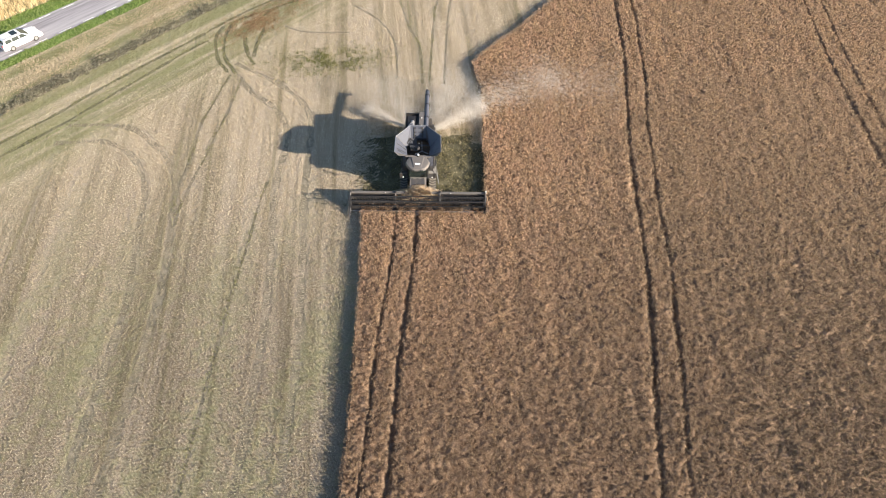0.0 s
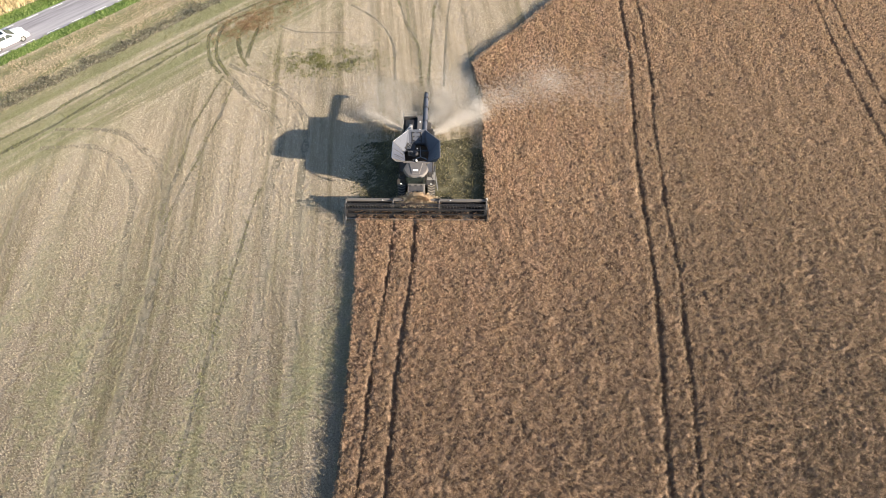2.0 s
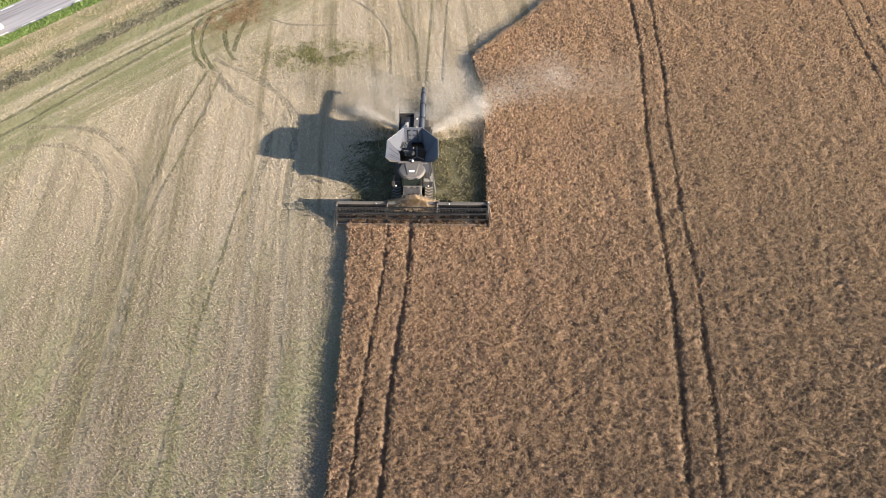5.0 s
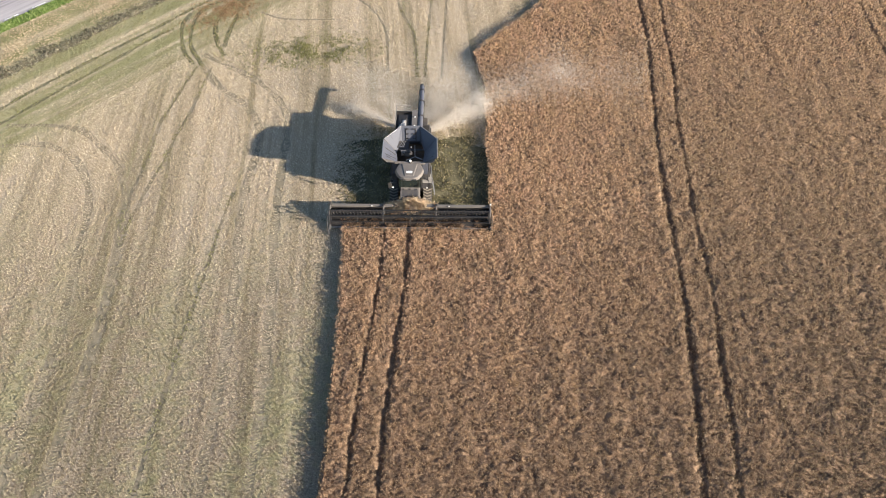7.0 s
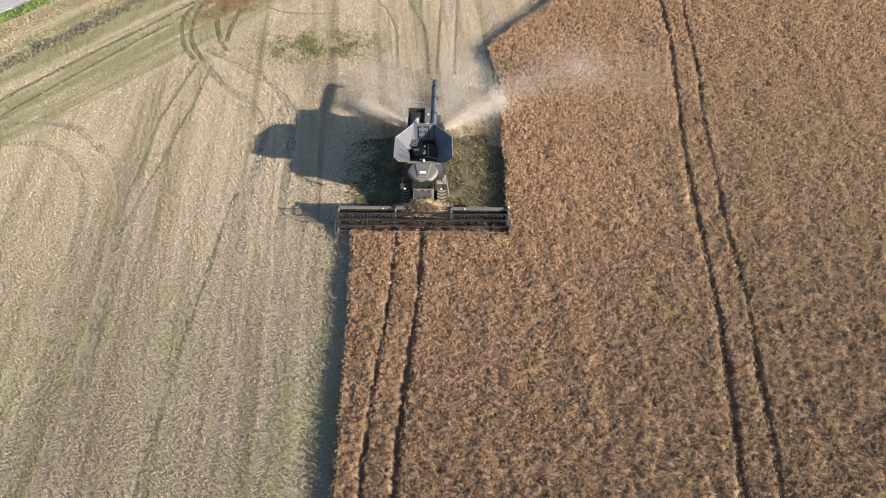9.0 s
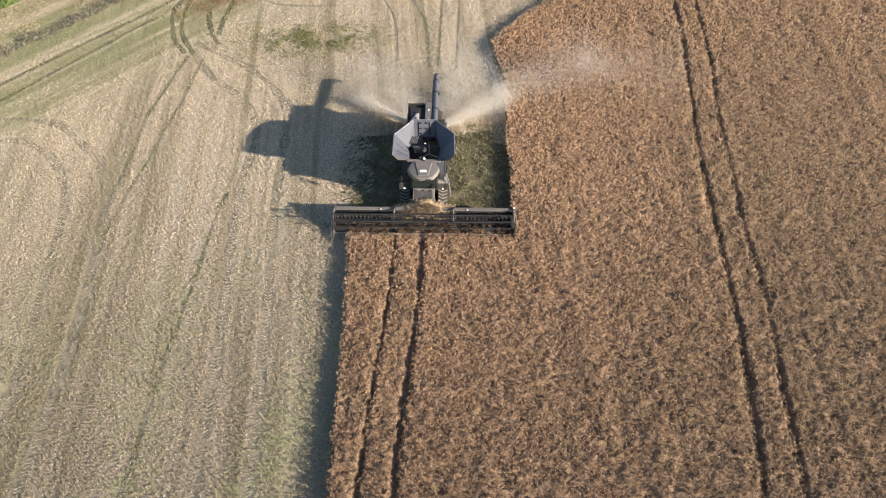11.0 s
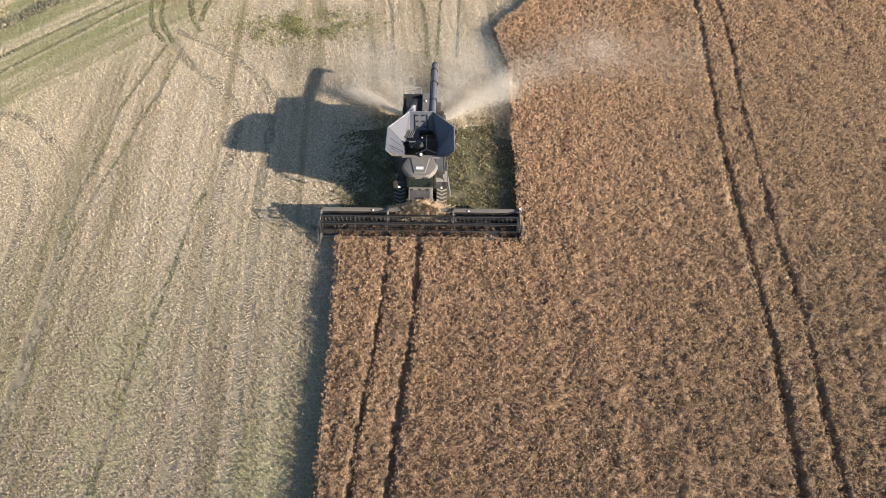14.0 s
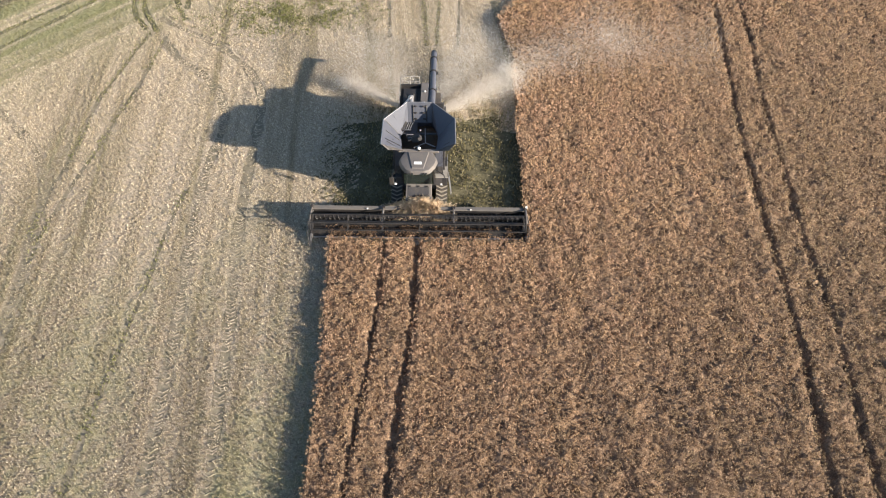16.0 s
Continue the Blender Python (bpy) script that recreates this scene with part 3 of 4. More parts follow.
def join(*bms):
    """Several pieces of one part in one mesh."""
    out = bms[0]
    for b in bms[1:]:
        me = bpy.data.meshes.new("piece")
        b.to_mesh(me)
        out.from_mesh(me)
        bpy.data.meshes.remove(me)
        b.free()
    return out


def box(x0, x1, y0, y1, z0, z1, bevel=0.02):
    bm = box_mesh(x1 - x0, y1 - y0, z1 - z0, bevel, 1)
    bmesh.ops.translate(bm, verts=bm.verts[:], vec=((x0 + x1) / 2, (y0 + y1) / 2, (z0 + z1) / 2))
    return bm


def rod(a, b, r, sides=10, r2=None):
    a, b = Vector(a), Vector(b)
    bm = bmesh.new()
    bmesh.ops.create_cone(bm, cap_ends=True, segments=sides, radius1=r, radius2=r if r2 is None else r2, depth=(b - a).length)
    bmesh.ops.transform(bm, verts=bm.verts[:], matrix=Matrix.Translation((a + b) / 2) @ (b - a).to_track_quat("Z", "Y").to_matrix().to_4x4())
    return bm


def bars(points, r, sides=6):
    return join(*[rod(a, b, r, sides) for a, b in zip(points, points[1:])])


def side_prism(outline, x0, x1, bevel=0.03):
    """An outline in (y, z), drawn out from x0 to x1."""
    bm = bmesh.new()
    a, b = [bm.verts.new((x0, *q)) for q in outline], [bm.verts.new((x1, *q)) for q in outline]
    bm.faces.new(a), bm.faces.new(b)
    for k in range(len(outline)):
        j = (k + 1) % len(outline)
        bm.faces.new((a[k], a[j], b[j], b[k]))
    if bevel:
        bmesh.ops.bevel(bm, geom=bm.edges[:], offset=bevel, segments=2, affect="EDGES", profile=0.6)
    return bm


def top_prism(outline, z0, z1, shrink=1.0, bevel=0.03):
    """An outline in (x, y) from z0 up to z1, drawn in about its middle by the top."""
    bm = bmesh.new()
    c = Vector((sum(q[0] for q in outline), sum(q[1] for q in outline))) / len(outline)
    a = [bm.verts.new((*q, z0)) for q in outline]
    b = [bm.verts.new((*(c + (Vector(q) - c) * shrink), z1)) for q in outline]
    bm.faces.new(a), bm.faces.new(b)
    for k in range(len(outline)):
        j = (k + 1) % len(outline)
        bm.faces.new((a[k], a[j], b[j], b[k]))
    if bevel:
        bmesh.ops.bevel(bm, geom=bm.edges[:], offset=bevel, segments=2, affect="EDGES", profile=0.6)
    return bm


def sheet(corners, thick=0.03):
    """A flat panel with thickness."""
    bm = bmesh.new()
    v = [Vector(c) for c in corners]
    nrm = (v[1] - v[0]).cross(v[2] - v[0]).normalized() * thick
    a, b = [bm.verts.new(c) for c in v], [bm.verts.new(c + nrm) for c in v]
    bm.faces.new(a), bm.faces.new(b[::-1])
    for k in range(len(v)):
        j = (k + 1) % len(v)
        bm.faces.new((a[k], b[k], b[j], a[j]))
    return bm


def ball(c, r, squash=1.0):
    bm = bmesh.new()
    bmesh.ops.create_uvsphere(bm, u_segments=14, v_segments=8, radius=r)
    bmesh.ops.transform(bm, verts=bm.verts[:], matrix=Matrix.Translation(c) @ Matrix.Diagonal((1, 1, squash, 1)))
    return bm


def ring(c, r, r_in, width, sides=28):
    """A tyre-like ring, its axle along x."""
    bm = bmesh.new()
    prof = [(r_in, -width / 2), (r * 0.93, -width / 2), (r, -width * 0.36), (r, width * 0.36), (r * 0.93, width / 2), (r_in, width / 2)]
    loops = [[bm.verts.new((c[0] + w, c[1] + q * math.cos(2 * math.pi * k / sides), c[2] + q * math.sin(2 * math.pi * k / sides))) for q, w in prof] for k in range(sides)]
    for k in range(sides):
        for i in range(len(prof)):
            j = (i + 1) % len(prof)
            bm.faces.new((loops[k][i], loops[k][j], loops[(k + 1) % sides][j], loops[(k + 1) % sides][i]))
    return bm


# ---- combine harvester ----
PAINT = plain("graphite_paint", (0.040, 0.040, 0.045), 0.35, 0.0, 0.2)
ROOF = plain("dusty_grey_roof", (0.115, 0.105, 0.10), 0.5, 0.0, 0.4, (0.23, 0.195, 0.155))
TANK = plain("tank_sheet_steel", (0.060, 0.066, 0.088), 0.50, 0.0, 0.45, (0.12, 0.118, 0.12))
BLACK = plain("black_plastic", (0.014, 0.014, 0.016), 0.5, 0.0, 0.1)
RUBBER = plain("track_rubber", (0.022, 0.021, 0.02), 0.8, 0.0, 0.5, (0.16, 0.13, 0.095))
STEEL = plain("worn_steel", (0.36, 0.36, 0.37), 0.32, 0.8, 0.3)
DARKSTEEL = plain("dark_header_paint", (0.018, 0.018, 0.021), 0.42, 0.2, 0.12)
SATIN = plain("satin_dark_grey", (0.040, 0.039, 0.042), 0.55, 0.0, 0.15)
TOPPLATE = plain("dusty_top_plate", (0.105, 0.098, 0.092), 0.55, 0.0, 0.4, (0.17, 0.14, 0.11))
LUGS = plain("dusty_lugs", (0.20, 0.18, 0.15), 0.85, 0.0, 0.6, (0.34, 0.29, 0.22))
RAIL = plain("pale_grey_rail", (0.27, 0.26, 0.245), 0.5, 0.0, 0.3)
WHITE = plain("white_label", (0.82, 0.82, 0.80), 0.5, 0.0, 0.1)
RED = plain("red_lettering", (0.5, 0.05, 0.04), 0.5, 0.0, 0.1)
LAMP = plain("lamp_glass", (0.75, 0.75, 0.72), 0.15, 0.0, 0.1)
SEEDS = blend_of("harvested_seed", 0.7, [(0.3, (0.03, 0.019, 0.011)), (0.7, (0.11, 0.07, 0.038))], 18, 0.6, 0.02)
GLASS, gn, gl, gb = shader("cab_glass", 0.05)
gb.inputs["Base Color"].default_value = (0.02, 0.028, 0.024, 1)
gb.inputs["IOR"].default_value = 1.5

hv = new("combine_harvester")
hv.location = (HX, 50.0, 0.0)
tagged(hv, "dark graphite combine harvester cutting crop with open tank flaps", "harvester")

# body
part("body", side_prism([(-0.2, 0.9), (5.7, 0.8), (6.2, 1.3), (6.3, 2.35), (0.12, 2.5), (0.12, 1.9), (-0.2, 1.9)], -1.38, 1.38, 0.06), PAINT, hv, "graphite painted hull")
part("upper_hull", side_prism([(3.55, 2.4), (6.3, 2.3), (6.3, 3.25), (3.55, 3.45)], -1.36, 0.46, 0.05), PAINT, hv)
for s in (-1, 1):
    for y0, y1 in ((0.4, 2.1), (2.2, 4.0), (4.1, 6.0)):
        part("side_panel", side_prism([(y0, 1.25), (y1, 1.25), (y1 - 0.06, 3.4 if y0 < 3.5 else 2.3), (y0 + 0.06, 3.45 if y0 < 3.5 else 2.4)], s * 1.385, s * 1.5, 0.03), PAINT, hv)
    part("fender", side_prism([(0.75, 1.66), (1.75, 1.5), (1.8, 1.75), (0.75, 1.92)], s * 0.98, s * 1.62, 0.03), BLACK, hv)
part("rear_hood", side_prism([(6.1, 1.2), (6.9, 0.9), (7.1, 1.5), (6.7, 2.7), (6.25, 3.1)], -1.2, 1.2, 0.08), PAINT, hv)
for s in (-1, 1):
    sp = part("straw_spreader", rod((s * 0.62, 7.2, 0.85), (s * 0.62, 7.2, 1.0), 0.52, 24), BLACK, hv)
    part("spreader_blade", join(*[box(s * 0.62 - 0.02, s * 0.62 + 0.02, 6.75, 7.65, 0.78, 0.86, 0.004), box(s * 0.62 - 0.45, s * 0.62 + 0.45, 7.18, 7.22, 0.78, 0.86, 0.004)]), STEEL, sp)

# cab
cab = part("cab", side_prism([(-0.75, 1.9), (0.25, 1.9), (0.25, 3.55), (-1.25, 3.55)], -0.92, 0.92, 0.05), BLACK, hv, "black cab frame")
part("windscreen", sheet([(-0.84, -0.80, 1.98), (0.84, -0.80, 1.98), (0.80, -1.31, 3.5), (-0.80, -1.31, 3.5)], 0.02), GLASS, cab, "dark tinted windscreen")
for s in (-1, 1):
    part("side_window", sheet([(s * 0.93, -0.68, 2.0), (s * 0.93, 0.18, 2.0), (s * 0.93, 0.18, 3.45), (s * 0.93, -1.12, 3.45)], 0.02 * s), GLASS, cab, "dark tinted side glass")
roof = part("cab_roof", top_prism([(-0.42, -1.76), (0.42, -1.76), (0.72, -1.62), (0.98, -1.22), (1.12, -0.78), (1.06, -0.52), (0.84, 0.02), (-0.84, 0.02), (-1.06, -0.52), (-1.12, -0.78), (-0.98, -1.22), (-0.72, -1.62)], 3.54, 3.80, 0.9, 0.07), ROOF, hv, "dusty grey cab roof", True)
part("roof_panel", top_prism([(-0.34, -1.52), (0.34, -1.52), (0.62, -0.12), (-0.62, -0.12)], 3.79, 3.845, 0.92, 0.02), ROOF, roof)
part("label_plate", box(-0.22, 0.22, -1.20, -0.98, 3.847, 3.857, 0.003), WHITE, roof, "white rectangular label")
for k in (-0.46, -0.3, 0.3, 0.46):
    lamp = part("work_lamp", box(k - 0.06, k + 0.06, -1.80, -1.70, 3.56, 3.68, 0.015), BLACK, roof)
    part("lens", box(k - 0.05, k + 0.05, -1.812, -1.80, 3.575, 3.665, 0.003), GLASS, lamp)
for s in (-1, 1):
    arm = part("mirror_arm", bars([(s * 0.95, -1.0, 3.3), (s * 1.45, -1.35, 3.2), (s * 1.5, -1.35, 2.7)], 0.025), BLACK, hv)
    part("mirror", box(s * 1.5 - 0.14, s * 1.5 + 0.14, -1.42, -1.34, 2.45, 3.0, 0.03), BLACK, arm)
    part("side_lamp", box(s * 1.32 - 0.07, s * 1.32 + 0.07, -1.0, -0.88, 2.05, 2.13, 0.02), LAMP, hv, "bright round side lamp")
# platform and ladder by the cab door
deck = part("platform", join(box(0.95, 1.66, -0.2, 0.75, 1.88, 1.94, 0.01)), RAIL, hv, "pale checker plate platform")
part("handrail", join(bars([(1.64, -0.15, 1.94), (1.64, -0.15, 2.9), (1.64, 0.7, 2.9), (1.64, 0.7, 1.94)], 0.02), bars([(1.64, -0.15, 2.4), (1.64, 0.7, 2.4)], 0.016), bars([(1.64, 0.1, 1.94), (1.64, 0.1, 2.9)], 0.016)), STEEL, deck)
part("ladder", join(*[bars([(1.7, y, 1.9), (1.86, y, 0.5)], 0.025) for y in (-0.15, 0.3)], *[bars([(1.72 + 0.035 * k, -0.15, 1.7 - 0.3 * k), (1.72 + 0.035 * k, 0.3, 1.7 - 0.3 * k)], 0.03) for k in range(5)]), STEEL, deck)

# feeder house
fh = part("feeder_house", side_prism([(-2.45, 0.35), (-0.3, 1.0), (-0.3, 1.9), (-0.75, 1.95), (-2.2, 1.18)], -0.74, 0.74, 0.04), ROOF, hv, "dusty grey feeder house")
part("hatch", sheet([(-0.6, -0.95, 1.875), (0.6, -0.95, 1.875), (0.6, -1.7, 1.475), (-0.6, -1.7, 1.475)], 0.03), PAINT, fh)
for k in (-0.5, 0.0, 0.5):
    part("hinge", box(k - 0.05, k + 0.05, -0.98, -0.9, 1.88, 1.94, 0.01), BLACK, fh)

# grain tank: open flaps round the mouth
mouth = [(-0.98, 0.20, 3.58), (-1.10, 1.5, 3.54), (-0.74, 2.72, 3.60), (0.74, 2.72, 3.60), (1.10, 1.5, 3.54), (0.98, 0.20, 3.58)]
brim = [(-2.06, -0.40, 4.60), (-2.06, 1.72, 4.60), (-0.78, 3.30, 4.62), (0.72, 3.30, 4.62), (2.04, 1.85, 4.60), (2.08, -0.30, 4.60)]
tank = part("grain_tank", join(box(-1.36, -1.28, 0.2, 3.5, 2.0, 3.66, 0.01), box(1.28, 1.36, 0.2, 3.5, 2.0, 3.66, 0.01), box(-1.28, 1.28, 0.14, 0.22, 2.0, 3.70, 0.01), box(-1.28, 1.28, 3.42, 3.5, 2.0, 3.66, 0.01)), TANK, hv, "open grain tank")
names = ["side_flap", "corner_flap", "rear_flap", "corner_flap", "side_flap"]
flaps = []
for k in range(5):
    flaps.append(part(names[k], sheet([mouth[k], mouth[k + 1], brim[k + 1], brim[k]], 0.035), TANK, tank, "sheet steel tank flap"))
for s, m, b in ((-1, mouth[0], brim[0]), (1, mouth[5], brim[5])):
    part("front_flap", sheet([m, b, (s * 1.70, -0.33, 4.12), (s * 0.62, 0.12, 3.66)], 0.03), PAINT, tank)
part("front_beam", box(-1.15, 1.15, -0.02, 0.2, 3.60, 3.76, 0.03), ROOF, tank, "grey cross beam before the tank")


def on_flap(k, across, up, lift=0.03):
    """A place on a flap: across it from its first edge, up from mouth to brim, and off its face."""
    m0, m1, b0, b1 = Vector(mouth[k]), Vector(mouth[k + 1]), Vector(brim[k]), Vector(brim[k + 1])
    low, high = m0.lerp(m1, across), b0.lerp(b1, across)
    face = (m1 - m0).cross(b0 - m0).normalized()
    face = face if face.z > 0 else -face
    return low.lerp(high, up) + face * lift


for k in range(5):                              # folded edge along the brim; its bright steel stands in for the highlight
    part("rim", rod(brim[k], brim[k + 1], 0.03, 8), STEEL, flaps[k], "folded edge, bright steel for its highlight")
for k in (1, 3):                                # creases pressed into the corner flaps
    for g in (0.35, 0.68):
        part("crease", rod(on_flap(k, g, 0.12, 0.034), on_flap(k, g, 0.92, 0.034), 0.012, 6), TANK, flaps[k])
for k, rows_ in ((0, (0.28, 0.62)), (4, (0.38, 0.72))):       # pressed ribs that run up the side flaps
    for g in rows_:
        part("rib", rod(on_flap(k, g, 0.1, 0.04), on_flap(k, g, 0.82, 0.04), 0.024, 6), BLACK if k == 0 else TANK, flaps[k])
part("lettering", rod(on_flap(0, 0.42, 0.42, 0.04), on_flap(0, 0.42, 0.50, 0.04), 0.012, 6), BLACK, flaps[0], "small dark bar of lettering")
for g in (0.24, 0.76):                         # brackets and stays on the rear flap
    part("strut", bars([on_flap(2, g, 0.05, 0.06), on_flap(2, g, 0.86, 0.06)], 0.04), BLACK, flaps[2])
    for up in (0.18, 0.48, 0.80):
        side = 0.075 if g < 0.5 else -0.075
        part("bracket", join(rod(on_flap(2, g, up, 0.07), on_flap(2, g + side * 1.5, up, 0.07), 0.042, 8), rod(on_flap(2, g + side * 1.5, up, 0.0), on_flap(2, g + side * 1.5, up + 0.02, 0.16), 0.05, 8)), BLACK, flaps[2])
for k in (1, 3):                                # folded seams of the corner flaps
    part("seam", rod(on_flap(k, 0.02, 0.03, 0.035), on_flap(k, 0.02, 0.98, 0.035), 0.02, 6), PAINT, flaps[k])
part("pivot_plate", join(rod(on_flap(1, 0.25, 0.12, 0.03), on_flap(1, 0.75, 0.16, 0.03), 0.10, 6), rod(on_flap(1, 0.45, 0.12, 0.05), on_flap(1, 0.45, 0.30, 0.05), 0.05, 6)), BLACK, flaps[1])
part("tank_floor", box(-1.28, 1.28, 0.2, 3.45, 2.55, 2.6, 0.005), PAINT, tank)
heap = bmesh.new()
bmesh.ops.create_grid(heap, x_segments=20, y_segments=24, size=0.5)
for v in heap.verts:
    px_, py_ = v.co.x, v.co.y
    v.co = Vector((px_ * 2.5, 1.85 + py_ * 3.1, 2.68 + 0.55 * math.exp(-((px_ - 0.1) ** 2 * 7 + (py_ + 0.05) ** 2 * 6)) + 0.05 * noise.noise(Vector((px_ * 9, py_ * 9, 0)))))
part("tank_filling", heap, SEEDS, tank, "dark brown harvested grain", True)
part("filling_auger", join(rod((-0.25, 2.9, 2.7), (0.02, 1.0, 3.95), 0.10, 12), rod((0.02, 1.0, 3.95), (0.05, 0.78, 3.98), 0.12, 12)), SATIN, tank, "dark filling auger", True)
part("tank_ladder", join(bars([(-0.72, 1.9, 2.8), (-0.72, 1.2, 3.95)], 0.03), bars([(-0.36, 1.9, 2.8), (-0.36, 1.2, 3.95)], 0.03), *[bars([(-0.72, 1.9 - 0.14 * k, 2.8 + 0.23 * k), (-0.36, 1.9 - 0.14 * k, 2.8 + 0.23 * k)], 0.025) for k in range(6)]), STEEL, tank)
part("cross_beam", box(-0.98, 0.98, 1.78, 1.9, 3.42, 3.52, 0.02), PAINT, tank)
part("auger_cover", side_prism([(1.9, 3.35), (2.7, 3.5), (2.7, 3.62), (1.9, 3.5)], -0.85, -0.15, 0.02), SATIN, tank, "dark auger cover plate")
part("grain_sensor", ball((0.05, 1.5, 4.02), 0.065), STEEL, tank)
part("auger_hood", join(side_prism([(0.95, 3.55), (1.75, 3.42), (1.75, 3.60), (1.05, 3.95)], -0.42, -0.02, 0.03), rod((-0.62, 1.05, 3.62), (-0.05, 1.25, 3.80), 0.07, 10)), SATIN, tank, "dark hood over the filling auger")
part("grid_step", join(*[bars([(-0.95 + 0.12 * k, 2.0, 3.62), (-0.78 + 0.12 * k, 2.6, 3.70)], 0.02) for k in range(4)], bars([(-0.97, 2.0, 3.62), (-0.5, 2.0, 3.62)], 0.025)), STEEL, tank, "narrow steel step inside the tank")
part("stiffener", join(bars([(0.92, 0.5, 3.66), (0.35, 1.0, 3.50), (0.30, 2.3, 3.52)], 0.035), bars([(0.35, 1.0, 3.50), (-0.30, 0.6, 3.48)], 0.03)), STEEL, tank)
for s in (-1, 1):
    part("stay", bars([(s * 1.1, 0.25, 3.7), (s * 1.75, 0.12, 4.35)], 0.02), BLACK, tank)
bc = part("beacon", rod((0.02, 0.06, 3.76), (0.02, 0.06, 3.86), 0.09, 14), BLACK, hv)
part("beacon_dome", ball((0.02, 0.06, 3.92), 0.10, 0.9), LAMP, bc, "pale glossy beacon dome", True)

# engine deck at the back
bay = part("engine_bay", join(box(-1.36, -0.08, 3.75, 6.4, 3.46, 3.52, 0.01), box(-1.36, -1.28, 3.75, 6.3, 3.5, 3.75, 0.01), box(-1.36, -0.08, 6.2, 6.3, 3.4, 3.72, 0.01)), BLACK, hv, "dark open engine bay")
part("engine", join(box(-1.15, -0.3, 4.5, 5.9, 3.5, 3.66, 0.04), rod((-0.95, 4.1, 3.62), (-0.35, 4.1, 3.62), 0.16, 14), rod((-0.6, 4.4, 3.6), (-0.5, 5.2, 3.75), 0.09, 10)), DARKSTEEL, bay)
part("air_filter", rod((-0.62, 4.0, 3.7), (-0.62, 4.75, 3.92), 0.17, 16), STEEL, bay, "dusty steel intake pipe", True)
part("exhaust", join(rod((-1.1, 4.2, 3.6), (-0.75, 4.45, 3.88), 0.10, 12), rod((-0.75, 4.45, 3.88), (-0.6, 4.6, 4.05), 0.10, 12)), STEEL, bay)
part("guard_rail", join(bars([(-1.3, 3.95, 3.5), (-1.3, 3.95, 4.25), (-1.3, 6.25, 4.3), (-0.15, 6.25, 4.3), (-0.15, 6.25, 3.5)], 0.022), bars([(-1.3, 6.25, 3.5), (-1.3, 6.25, 4.3)], 0.022), bars([(-0.72, 6.25, 3.5), (-0.72, 6.25, 4.3)], 0.018), bars([(-1.3, 5.1, 3.5), (-1.3, 5.1, 4.28)], 0.018), bars([(-1.3, 6.25, 3.95), (-0.15, 6.25, 3.95)], 0.016)), RAIL, hv, "thin guard rail round the engine")
hood = part("engine_cover", box(-0.05, 0.44, 3.75, 6.35, 3.47, 3.80, 0.03), ROOF, hv, "grey engine cover")
for yy in (4.3, 5.4):
    part("lamp", ball((0.2, yy, 3.83), 0.06), LAMP, hood)
part("cooling_screen", box(0.5, 1.36, 4.0, 6.0, 2.3, 2.45, 0.03), BLACK, hv)

# unloading auger folded back along the right side
ug = part("unloading_auger", join(rod((0.64, 3.5, 3.70), (0.66, 7.0, 3.64), 0.205, 20), rod((0.66, 7.0, 3.64), (0.68, 9.75, 3.58), 0.19, 20)), TANK, hv, "grey unloading auger folded rearwards", True)
part("elbow", join(rod((0.92, 3.35, 2.8), (0.86, 3.4, 3.55), 0.24, 18), ball((0.76, 3.45, 3.66), 0.27)), PAINT, ug, "", True)
part("spout", join(rod((0.68, 9.7, 3.58), (0.66, 10.1, 3.46), 0.21, 18, 0.17), rod((0.66, 10.05, 3.5), (0.60, 10.25, 3.15), 0.17, 14)), BLACK, ug, "black rubber spout", True)
for yy, zz in ((5.6, 3.665), (7.6, 3.625), (9.1, 3.595)):
    part("clamp", rod((0.675, yy - 0.05, zz + 0.004), (0.675, yy + 0.05, zz - 0.004), 0.235, 20), BLACK, ug)
part("hydraulic_hose", bars([(0.44, 3.8, 3.75), (0.42, 5.6, 3.72), (0.44, 7.6, 3.66), (0.46, 9.3, 3.62)], 0.03), BLACK, ug)
part("auger_lamp", box(0.86, 0.96, 7.5, 7.64, 3.56, 3.70, 0.015), BLACK, ug)
part("auger_rest", box(0.46, 0.9, 6.05, 6.2, 3.2, 3.47, 0.01), PAINT, hv)

